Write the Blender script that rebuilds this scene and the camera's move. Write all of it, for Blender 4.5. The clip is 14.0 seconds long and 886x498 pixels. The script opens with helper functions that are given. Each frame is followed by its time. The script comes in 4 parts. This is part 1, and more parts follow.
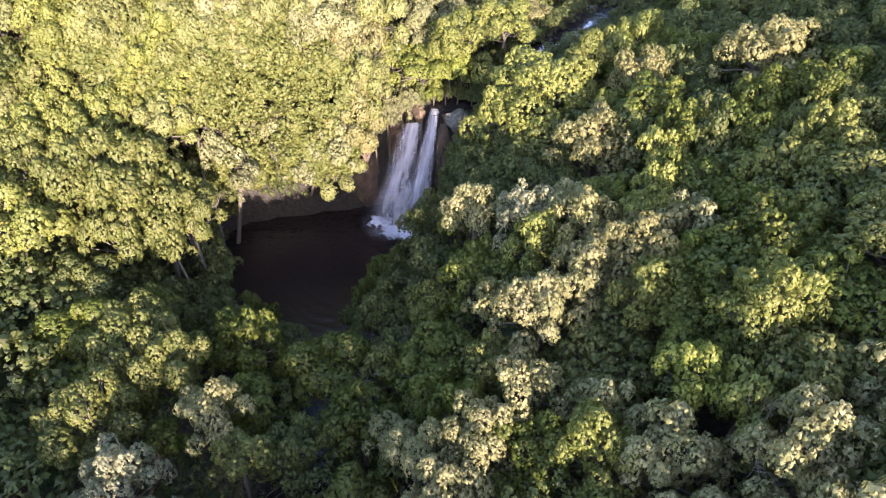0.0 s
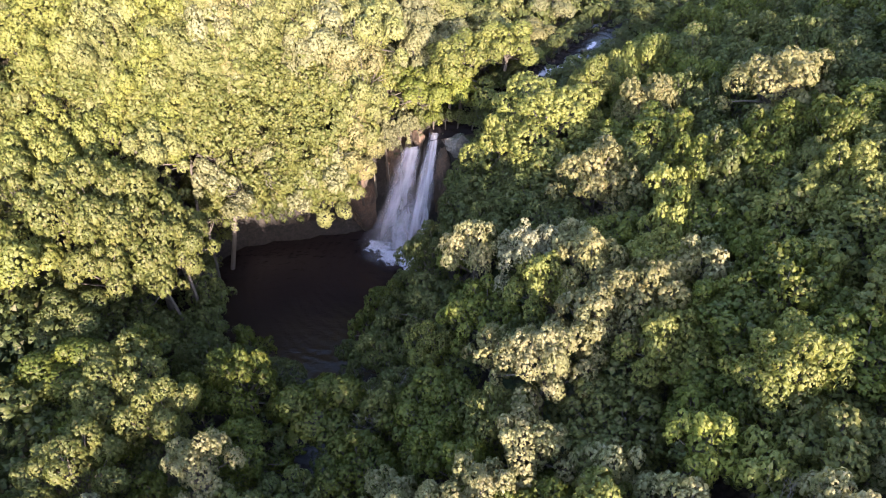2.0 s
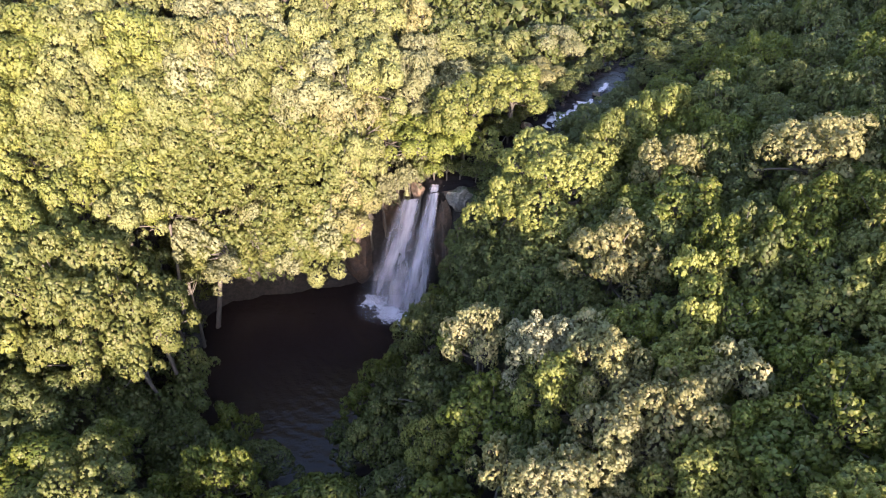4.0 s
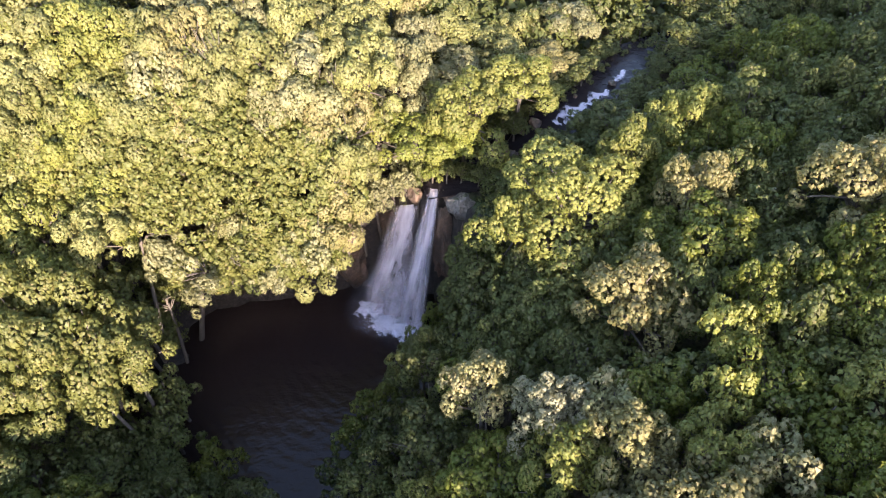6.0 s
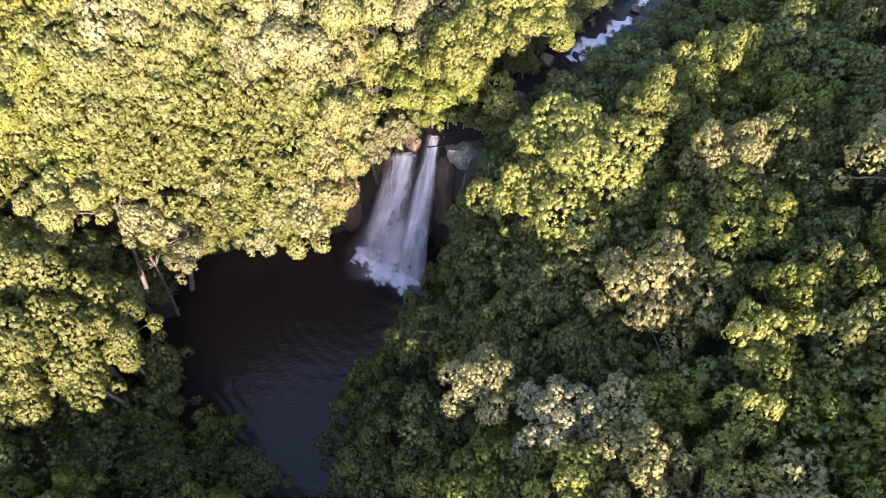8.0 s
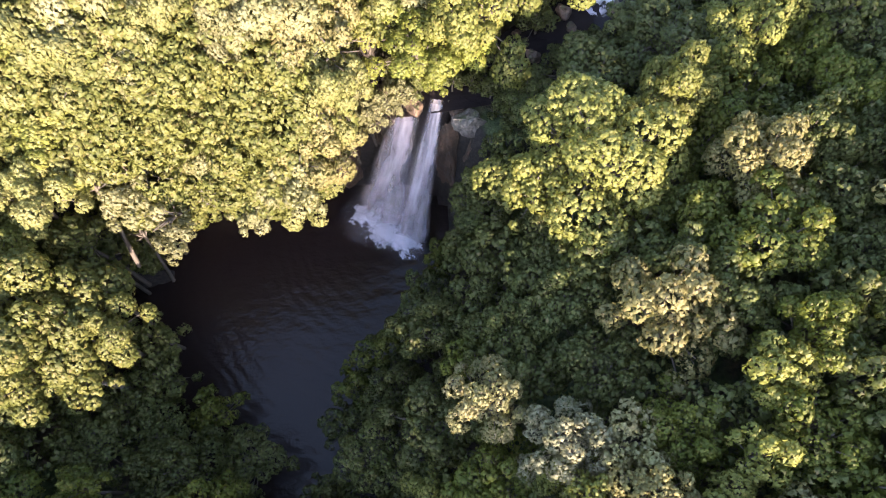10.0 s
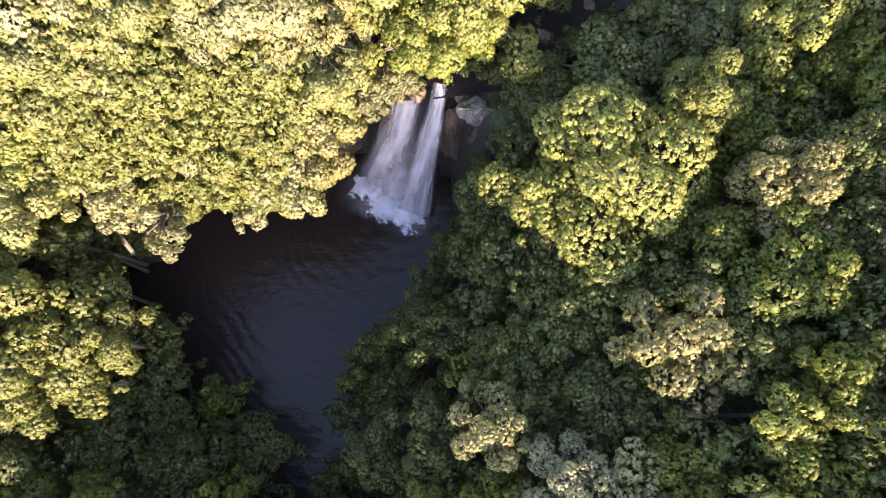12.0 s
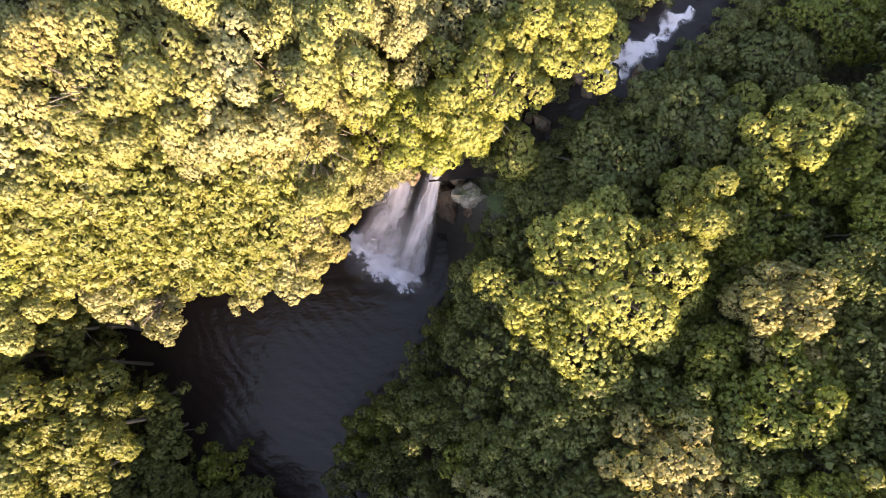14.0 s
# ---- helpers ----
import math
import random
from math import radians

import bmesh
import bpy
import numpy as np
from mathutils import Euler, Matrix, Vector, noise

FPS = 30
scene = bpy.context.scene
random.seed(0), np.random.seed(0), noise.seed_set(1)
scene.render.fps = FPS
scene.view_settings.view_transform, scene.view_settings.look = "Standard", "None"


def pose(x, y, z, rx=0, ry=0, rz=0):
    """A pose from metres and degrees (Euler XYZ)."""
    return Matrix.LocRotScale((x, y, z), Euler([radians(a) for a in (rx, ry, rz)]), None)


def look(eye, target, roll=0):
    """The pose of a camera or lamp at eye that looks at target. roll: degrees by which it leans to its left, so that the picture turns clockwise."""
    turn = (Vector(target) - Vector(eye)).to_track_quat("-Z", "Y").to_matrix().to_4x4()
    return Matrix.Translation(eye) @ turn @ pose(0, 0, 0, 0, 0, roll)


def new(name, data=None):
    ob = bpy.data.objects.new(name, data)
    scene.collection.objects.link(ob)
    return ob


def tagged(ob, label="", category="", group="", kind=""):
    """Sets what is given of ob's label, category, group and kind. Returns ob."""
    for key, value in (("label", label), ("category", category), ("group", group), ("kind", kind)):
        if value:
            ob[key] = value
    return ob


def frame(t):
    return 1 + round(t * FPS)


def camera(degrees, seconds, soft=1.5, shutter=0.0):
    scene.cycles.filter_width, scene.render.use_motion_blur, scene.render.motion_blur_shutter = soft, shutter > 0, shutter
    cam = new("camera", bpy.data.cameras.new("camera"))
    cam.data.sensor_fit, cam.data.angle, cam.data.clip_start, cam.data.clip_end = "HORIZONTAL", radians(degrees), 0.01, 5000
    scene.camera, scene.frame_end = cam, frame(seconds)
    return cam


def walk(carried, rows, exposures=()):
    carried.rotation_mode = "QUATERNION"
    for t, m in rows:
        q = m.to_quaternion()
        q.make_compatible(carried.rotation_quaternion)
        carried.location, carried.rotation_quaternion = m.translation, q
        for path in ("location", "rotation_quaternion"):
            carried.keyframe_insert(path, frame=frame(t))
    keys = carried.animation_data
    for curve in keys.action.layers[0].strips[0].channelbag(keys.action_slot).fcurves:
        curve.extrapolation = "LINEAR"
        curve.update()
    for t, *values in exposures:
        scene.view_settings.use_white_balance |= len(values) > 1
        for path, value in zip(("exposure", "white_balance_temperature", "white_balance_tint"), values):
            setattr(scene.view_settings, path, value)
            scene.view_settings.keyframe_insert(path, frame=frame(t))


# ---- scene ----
cam = camera(68.8, 14.0, soft=1.1)
METRES, EYE, TILT, LEAN, TURN = 50.0, 47.2, -42.0, 0.0, 0.0
ROWS = [
    (0.0, 0.0, 0.0, 0.0, -0.0, -0.0, 0.0),
    (0.5, 0.0008, 0.0015, 0.006, -0.0, -0.0, -0.03),
    (1.0, 0.0007, 0.0079, 0.0184, -0.02, -0.02, -0.07),
    (1.5, 0.0006, 0.0196, 0.0354, -0.01, 0.0, -0.11),
    (2.0, 0.0004, 0.0355, 0.0565, -0.01, 0.03, -0.14),
    (2.5, 0.0004, 0.0549, 0.082, -0.03, 0.05, -0.18),
    (3.0, 0.0005, 0.0785, 0.1102, -0.0, 0.07, -0.21),
    (3.5, -0.0001, 0.1031, 0.1392, -0.01, 0.1, -0.25),
    (4.0, -0.0015, 0.1296, 0.1693, 0.0, 0.15, -0.28),
    (6.5, 0.0002, 0.2605, 0.3138, 0.09, -7.3, -0.29),
    (7.0, 0.0001, 0.2843, 0.3429, 0.11, -10.14, -0.29),
    (7.5, -0.0003, 0.3079, 0.3721, 0.11, -12.97, -0.27),
    (8.0, -0.0008, 0.3314, 0.4009, 0.13, -15.78, -0.27),
    (10.5, -0.0083, 0.4554, 0.5443, 0.19, -28.82, -0.21),
    (11.0, -0.0105, 0.4823, 0.5738, 0.18, -31.41, -0.21),
    (11.5, -0.0117, 0.5095, 0.602, 0.16, -33.94, -0.24),
    (12.0, -0.0127, 0.536, 0.6324, 0.18, -36.53, -0.25),
    (12.5, -0.0126, 0.5623, 0.6644, 0.19, -39.09, -0.27),
    (13.0, -0.0103, 0.5879, 0.6968, 0.23, -40.31, -0.28),
    (13.5, -0.0085, 0.614, 0.7319, 0.22, -40.35, -0.31),
    (14.0, -0.0066, 0.6392, 0.7663, 0.24, -40.3, -0.31),
]
walk(
    cam,
    [(t, pose(0, 0, EYE, TILT, LEAN, TURN) @ pose(METRES * x, METRES * y, METRES * z, 90 + pitch, roll, yaw)) for t, x, y, z, yaw, pitch, roll in ROWS],
    exposures=[(0.0, 2.68, 6350, 21), (4.0, 2.62, 6500, 22), (8.0, 2.72, 6700, 22), (11.0, 2.94, 6800, 23), (12.5, 2.98, 7150, 22), (14.0, 2.98, 8600, 20)],
)

# ---------------------------------------------------------------- world and sun
SUN_HEIGHT, SUN_SIDE = 17.4, 163.5  # degrees; side clockwise from +y
world = bpy.data.worlds.new("sky")
scene.world = world
world.use_nodes = True
sky = world.node_tree.nodes.new("ShaderNodeTexSky")
sky.sky_type = "NISHITA"
sky.sun_disc = False
sky.sun_elevation, sky.sun_rotation = radians(SUN_HEIGHT), radians(SUN_SIDE)
background = world.node_tree.nodes["Background"]
background.inputs["Strength"].default_value = 0.165
world.node_tree.links.new(sky.outputs["Color"], background.inputs["Color"])

sun_way = Vector((math.sin(radians(SUN_SIDE)) * math.cos(radians(SUN_HEIGHT)), math.cos(radians(SUN_SIDE)) * math.cos(radians(SUN_HEIGHT)), math.sin(radians(SUN_HEIGHT))))
sun = new("sun", bpy.data.lights.new("sun", "SUN"))
sun.data.energy, sun.data.angle, sun.data.color = 4.2, radians(0.6), (1.0, 0.87, 0.69)
sun.matrix_world = look(sun_way * 300, (0, 0, 0))


# ---------------------------------------------------------------- materials
class Nodes:
    """A short way to write node materials."""

    def __init__(self, name):
        self.mat = bpy.data.materials.new(name)
        self.mat.use_nodes = True
        self.tree = self.mat.node_tree
        self.tree.nodes.clear()
        self.out = self.tree.nodes.new("ShaderNodeOutputMaterial")

    def node(self, kind, sets=(), **inputs):
        n = self.tree.nodes.new("ShaderNode" + kind)
        for key, value in dict(sets).items():
            setattr(n, key, value)
        for key, value in inputs.items():
            self.put(n.inputs[key.replace("_", " ")], value)
        return n

    def put(self, socket, value):
        if isinstance(value, bpy.types.NodeSocket):
            self.tree.links.new(value, socket)
        else:
            socket.default_value = value

    def mix(self, factor, a, b, blend="MIX"):
        n = self.tree.nodes.new("ShaderNodeMix")
        n.data_type, n.blend_type = "RGBA", blend
        self.put(n.inputs[0], factor), self.put(n.inputs[6], a), self.put(n.inputs[7], b)
        return n.outputs[2]

    def noise(self, vector, scale, detail=3.0, rough=0.55):
        return self.node("TexNoise", Vector=vector, Scale=scale, Detail=detail, Roughness=rough).outputs[0]

    def ramp(self, value, low, high, a=0.0, b=1.0):
        n = self.node("MapRange", sets={"interpolation_type": "SMOOTHSTEP"}, Value=value)
        for i, v in enumerate((low, high, a, b)):
            n.inputs[i + 1].default_value = v
        return n.outputs[0]

    def math(self, op, a, b=0.0):
        n = self.node("Math", sets={"operation": op})
        self.put(n.inputs[0], a), self.put(n.inputs[1], b)
        return n.outputs[0]


def rgb(r, g, b):
    return (r, g, b, 1.0)


def leaf_material(name, main, young, old, gloss=0.55, thin=0.42):
    """Leaves: each leaf, each bough and each tree has its own shade between main, young and old."""
    n = Nodes(name)
    leaf = n.node("NewGeometry").outputs["Random Per Island"]
    tree = n.node("ObjectInfo").outputs["Random"]
    place = n.node("NewGeometry").outputs["Position"]
    bough = n.ramp(n.noise(place, 0.55, 2.0), 0.38, 0.66)
    colour = n.mix(bough, rgb(*main), rgb(*young))
    colour = n.mix(n.ramp(leaf, 0.80, 1.0, 0.0, 0.75), colour, rgb(*old))
    bright = n.math("ADD", n.math("MULTIPLY", leaf, 0.34), n.math("ADD", n.math("MULTIPLY", tree, 0.36), 0.74))
    grain = n.noise(place, 13.0, 3.0, 0.7)
    bright = n.math("MULTIPLY", bright, n.ramp(grain, 0.32, 0.68, 0.80, 1.18))
    shade = n.node("CombineColor", Red=bright, Green=bright, Blue=bright).outputs[0]
    colour = n.mix(1.0, colour, shade, "MULTIPLY")
    top = n.node("BsdfPrincipled", Base_Color=colour, Roughness=gloss, Normal=n.node("Bump", Strength=0.3, Distance=0.04, Height=grain).outputs[0])
    top.inputs["Specular IOR Level"].default_value = 0.34
    under = n.node("BsdfTranslucent", Color=n.mix(0.35, colour, rgb(main[0] * 1.5, main[1] * 1.5, main[2] * 0.5)))
    both = n.node("MixShader", Fac=thin)
    n.put(both.inputs[1], top.outputs[0]), n.put(both.inputs[2], under.outputs[0])
    n.put(n.out.inputs[0], both.outputs[0])
    return n.mat


LEAVES = {
    "olive": leaf_material("leaf_yellow_green", (0.124, 0.138, 0.031), (0.166, 0.172, 0.043), (0.19, 0.16, 0.054)),
    "gold": leaf_material("leaf_cream_gold", (0.158, 0.159, 0.074), (0.194, 0.191, 0.102), (0.19, 0.165, 0.08)),
    "straw": leaf_material("leaf_straw_green", (0.143, 0.151, 0.049), (0.178, 0.181, 0.071), (0.18, 0.155, 0.06)),
    "moss": leaf_material("leaf_moss_green", (0.088, 0.099, 0.025), (0.120, 0.125, 0.034), (0.14, 0.115, 0.045)),
    "green": leaf_material("leaf_mid_green", (0.072, 0.092, 0.014), (0.112, 0.124, 0.019), (0.13, 0.105, 0.036)),
    # also given to trees in shaded places, so part of their shade is colour
    "dark": leaf_material("leaf_dark_green", (0.064, 0.079, 0.021), (0.090, 0.100, 0.028), (0.105, 0.09, 0.045)),
    "cream": leaf_material("leaf_pale_cream", (0.170, 0.168, 0.074), (0.230, 0.208, 0.102), (0.24, 0.20, 0.120)),
    "silver": leaf_material("leaf_silver_green", (0.165, 0.166, 0.096), (0.215, 0.208, 0.130), (0.21, 0.18, 0.120)),
    "ochre": leaf_material("leaf_ochre", (0.150, 0.142, 0.055), (0.200, 0.184, 0.079), (0.20, 0.15, 0.072)),
    "lime": leaf_material("leaf_lime_green", (0.135, 0.160, 0.029), (0.170, 0.185, 0.038), (0.18, 0.16, 0.048)),
}


def bark_material():
    n = Nodes("bark")
    place = n.node("TexCoord").outputs["Object"]
    streak = n.noise(n.node("Mapping", Vector=place, Scale=(6, 6, 0.9)).outputs[0], 2.0, 5.0)
    colour = n.mix(streak, rgb(0.035, 0.028, 0.022), rgb(0.13, 0.11, 0.09))
    bark = n.node("BsdfPrincipled", Base_Color=colour, Roughness=0.9, Normal=n.node("Bump", Strength=0.6, Height=streak).outputs[0])
    n.put(n.out.inputs[0], bark.outputs[0])
    return n.mat


def dead_wood_material():
    n = Nodes("bleached_wood")
    place = n.node("TexCoord").outputs["Object"]
    colour = n.mix(n.noise(place, 4.0, 4.0), rgb(0.10, 0.085, 0.07), rgb(0.26, 0.23, 0.20))
    n.put(n.out.inputs[0], n.node("BsdfPrincipled", Base_Color=colour, Roughness=0.85).outputs[0])
    return n.mat


def rock_material(name, low, high, moss):
    n = Nodes(name)
    place = n.node("NewGeometry").outputs["Position"]
    up = n.node("SeparateXYZ", Vector=n.node("NewGeometry").outputs["Normal"]).outputs[2]
    coarse, fine = n.noise(place, 0.7, 4.0), n.noise(place, 5.0, 6.0, 0.65)
    colour = n.mix(n.ramp(coarse, 0.35, 0.65), rgb(*low), rgb(*high))
    colour = n.mix(n.ramp(fine, 0.35, 0.7, 0.0, 0.6), colour, rgb(low[0] * 0.5, low[1] * 0.5, low[2] * 0.5))
    grown = n.math("MULTIPLY", n.ramp(up, 0.35, 0.8), n.ramp(n.noise(place, 1.6, 4.0), 0.48, 0.62, 0.0, moss))
    colour = n.mix(grown, colour, rgb(0.045, 0.062, 0.02))
    stone = n.node("BsdfPrincipled", Base_Color=colour, Roughness=n.ramp(coarse, 0.3, 0.7, 0.45, 0.8), Normal=n.node("Bump", Strength=0.7, Distance=0.15, Height=fine).outputs[0])
    n.put(n.out.inputs[0], stone.outputs[0])
    return n.mat


def ground_material():
    """Leaf litter and low green on gentle ground, dark wet basalt where it is steep, darkened further for the shade
    behind the pool.
    """
    n = Nodes("forest_floor")
    place = n.node("NewGeometry").outputs["Position"]
    up = n.node("SeparateXYZ", Vector=n.node("NewGeometry").outputs["Normal"]).outputs[2]
    fine, wide = n.noise(place, 3.0, 6.0, 0.65), n.noise(place, 0.35, 3.0)
    litter = n.mix(n.ramp(fine, 0.35, 0.65), rgb(0.035, 0.028, 0.018), rgb(0.085, 0.065, 0.04))
    green = n.mix(n.ramp(fine, 0.3, 0.7), rgb(0.022, 0.036, 0.012), rgb(0.05, 0.075, 0.022))
    floor = n.mix(n.ramp(wide, 0.4, 0.6), litter, green)
    # basalt colour lowered to carry the shade under the hanging trees
    rock = n.mix(n.ramp(fine, 0.35, 0.7), rgb(0.012, 0.010, 0.009), rgb(0.036, 0.027, 0.022))
    colour = n.mix(n.ramp(up, 0.74, 0.92), rock, floor)
    soil = n.node("BsdfPrincipled", Base_Color=colour, Roughness=0.85, Normal=n.node("Bump", Strength=0.8, Distance=0.25, Height=fine).outputs[0])
    n.put(n.out.inputs[0], soil.outputs[0])
    return n.mat


def water_material(name, deep, wave, shine):
    n = Nodes(name)
    place = n.node("NewGeometry").outputs["Position"]
    slow = n.noise(n.node("Mapping", Vector=place, Scale=(0.7, 1.3, 1.0)).outputs[0], 0.8, 2.0)
    quick = n.noise(n.node("Mapping", Vector=place, Scale=(1.2, 1.5, 1.0)).outputs[0], 2.6, 3.0)
    rings = n.node("TexWave", sets={"wave_type": "RINGS", "rings_direction": "Z"}, Vector=n.node("Mapping", Vector=place, Location=(3.8, -55.5, 0)).outputs[0], Scale=0.30, Distortion=9.0, Detail=2.0)
    rings.inputs["Detail Scale"].default_value = 0.6
    height = n.math("ADD", n.math("ADD", slow, n.math("MULTIPLY", quick, 0.34)), n.math("MULTIPLY", rings.outputs[1], 0.18))
    colour = n.mix(n.noise(place, 0.15, 2.0), rgb(*deep), rgb(deep[0] * 1.6, deep[1] * 1.5, deep[2] * 1.3))
    water = n.node("BsdfPrincipled", Base_Color=colour, Roughness=0.06, IOR=1.33, Normal=n.node("Bump", Strength=wave, Distance=0.12, Height=height).outputs[0])
    water.inputs["Specular IOR Level"].default_value = shine
    n.put(n.out.inputs[0], water.outputs[0])
    return n.mat


def white_water_material(name, across, along, low, high, most, fade=0.0):
    """Falling or foaming water: white billows and threads, thinning out to the edges (first UV map, across and along)."""
    n = Nodes(name)
    uv = n.node("TexCoord").outputs["UV"]
    warp = n.node("TexNoise", Vector=n.node("Mapping", Vector=uv, Scale=(3.0, 4.0, 1)).outputs[0], Scale=1.0, Detail=3.0).outputs[1]
    bent = n.node("VectorMath", sets={"operation": "MULTIPLY_ADD"})
    even = n.node("VectorMath", sets={"operation": "SUBTRACT"})
    n.put(even.inputs[0], warp)
    even.inputs[1].default_value = (0.5, 0.5, 0.5)
    n.put(bent.inputs[0], even.outputs[0]), n.put(bent.inputs[2], uv)
    bent.inputs[1].default_value = (0.26, 0.16, 0.0)
    thread = n.noise(n.node("Mapping", Vector=bent.outputs[0], Scale=(across, along, 1)).outputs[0], 1.0, 4.0, 0.55)
    split = n.node("SeparateXYZ", Vector=bent.outputs[0])
    side = n.math("MULTIPLY", n.ramp(split.outputs[0], 0.06, 0.36), n.ramp(split.outputs[0], 0.66, 0.95, 1.0, 0.0))
    down = n.ramp(split.outputs[1], 0.0, 0.35, 1.0 - fade, 1.0)
    cover = n.math("MULTIPLY", n.math("MULTIPLY", n.math("MULTIPLY", n.ramp(thread, low, high), side), down), most)
    white = n.node("BsdfPrincipled", Base_Color=rgb(0.74, 0.68, 0.74), Roughness=0.7)
    glow = n.node("BsdfTranslucent", Color=rgb(0.74, 0.68, 0.74))
    body = n.node("MixShader", Fac=0.35)
    n.put(body.inputs[1], white.outputs[0]), n.put(body.inputs[2], glow.outputs[0])
    both = n.node("MixShader", Fac=cover)
    n.put(both.inputs[1], n.node("BsdfTransparent").outputs[0]), n.put(both.inputs[2], body.outputs[0])
    n.put(n.out.inputs[0], both.outputs[0])
    return n.mat


BARK, DEAD_WOOD, SOIL = bark_material(), dead_wood_material(), ground_material()
PALE_ROCK = rock_material("pale_weathered_rock", (0.075, 0.068, 0.060), (0.185, 0.168, 0.150), 0.8)
BROWN_ROCK = rock_material("brown_basalt", (0.055, 0.038, 0.028), (0.15, 0.095, 0.065), 0.8)
POOL_WATER = water_material("pool_water", (0.014, 0.010, 0.010), 0.85, 0.46)
RIVER_WATER = water_material("river_water", (0.014, 0.012, 0.014), 0.9, 0.28)

# ---------------------------------------------------------------- the lie of the land
def smooth(a, b, x):
    k = np.clip((x - a) / (b - a), 0, 1)
    return k * k * (3 - 2 * k)


def to_segment(x, y, a, b):
    """Distance from the segment a-b, and how far along it (0 to 1)."""
    dx, dy = b[0] - a[0], b[1] - a[1]
    s = np.clip(((x - a[0]) * dx + (y - a[1]) * dy) / (dx * dx + dy * dy), 0, 1)
    return np.hypot(x - a[0] - s * dx, y - a[1] - s * dy), s


UPSTREAM = [(-1.6, 60.4, 12.2), (4.0, 62.6, 13.3), (10.2, 65.7, 16.0), (14.8, 69.3, 16.5), (19.0, 75.4, 16.8), (30.0, 81.0, 17.4), (46.0, 88.0, 18.6), (75.0, 100.0, 21.0), (140.0, 120.0, 26.0)]
DOWNSTREAM = [(-11.0, 39.0), (-10.0, 26.0), (-13.0, 4.0), (-22.0, -40.0), (-30.0, -120.0)]


def basin_edge(x, y):
    """Metres outside the plunge pool's edge; negative in the water."""
    d = np.hypot(x + 3.8, y - 55.9) - 4.4
    for (ax, ay), (bx, by), r in (((-5, 56.6), (-20, 53.4), 4.3), ((-11, 44.8), (-17.4, 45), 4.4), ((-9.5, 46.5), (-5.0, 51), 5.0), ((-11.5, 44), (-11.5, 38.5), 4.0), ((-19, 46.8), (-23, 47.8), 1.9)):
        d = np.minimum(d, to_segment(x, y, (ax, ay), (bx, by))[0] - r)
    return d


def pool_edge(x, y):
    """The same with the brook that leaves the pool."""
    d = basin_edge(x, y)
    for a, b in zip(DOWNSTREAM, DOWNSTREAM[1:]):
        d = np.minimum(d, to_segment(x, y, a, b)[0] - 1.3)
    return d


def upstream(x, y):
    """Distance from the river above the fall, and its water level."""
    best, level = np.full(np.shape(x), 1e9), np.full(np.shape(x), 12.2)
    for a, b in zip(UPSTREAM, UPSTREAM[1:]):
        d, s = to_segment(x, y, a, b)
        level = np.where(d < best, a[2] + s * (b[2] - a[2]), level)
        best = np.minimum(best, d)
    return best, level


def hill_foot(x):
    """Where the steep wooded slope beyond the pool begins."""
    return np.interp(x, [-70, -36, -30, -22, -19, -16, -11, -6, -2, 6, 14, 22, 30, 60], [40, 49.6, 50.2, 50.2, 49.9, 49.9, 51.2, 53.2, 58, 63.5, 72.5, 84, 99, 160])


def canopy(x, y):
    """Height of the treetops."""
    right = np.where(x > 0, 17 + 0.40 * np.minimum(x, 60), 17 + 1.15 * x) - 0.22 * np.clip(y - 46, 0, 45) * np.clip(x / 18, 0, 1)
    front_left = 12.0 + 0.13 * np.clip(-x - 12, 0, 60) + 0.05 * np.clip(20 - y, 0, 60)
    front_left = front_left + 7.0 * smooth(-17, -3, -y)
    right = right + 1.5 * smooth(-17, -4, -y) * smooth(6, 18, x) + 1.6 * smooth(-31, -25, -y) * smooth(12, 17, x)
    right = right - 3.0 * smooth(-4.5, 0.5, -x) * smooth(22, 30, y)
    low = np.maximum(right, front_left)
    # unseen treetops behind the start, added at this height to shade the pool
    low = np.maximum(low, np.interp(x, [-30, -20, -8, -3, 2, 8, 16], [0, 17.5, 22, 23.8, 23.8, 21.6, 0]) * smooth(-7, -1, -y))
    low = np.where(x < 1, np.minimum(low, 5.0 + 1.2 * np.maximum(basin_edge(x, y), 0)), low)
    d = (y - hill_foot(x)) * 0.85
    crest = np.interp(x, [-60, -30, -20, -12, -6, 0, 8, 40], [33, 29.5, 28.5, 26, 23.5, 21.2, 21.2, 26]) + 0.20 * np.clip(d - 12, 0, 120)
    start = np.interp(x, [-30, -22, -18, -15, -10, -6, -2, 10], [17, 15.5, 12, 10.5, 10, 11.5, 15, 17])
    return np.where(d > 0, start + (crest - start) * np.interp(d, [0, 2.0, 3.9, 6.0, 9.5, 14], [0, 0.27, 0.60, 0.85, 0.98, 1.0]), low)


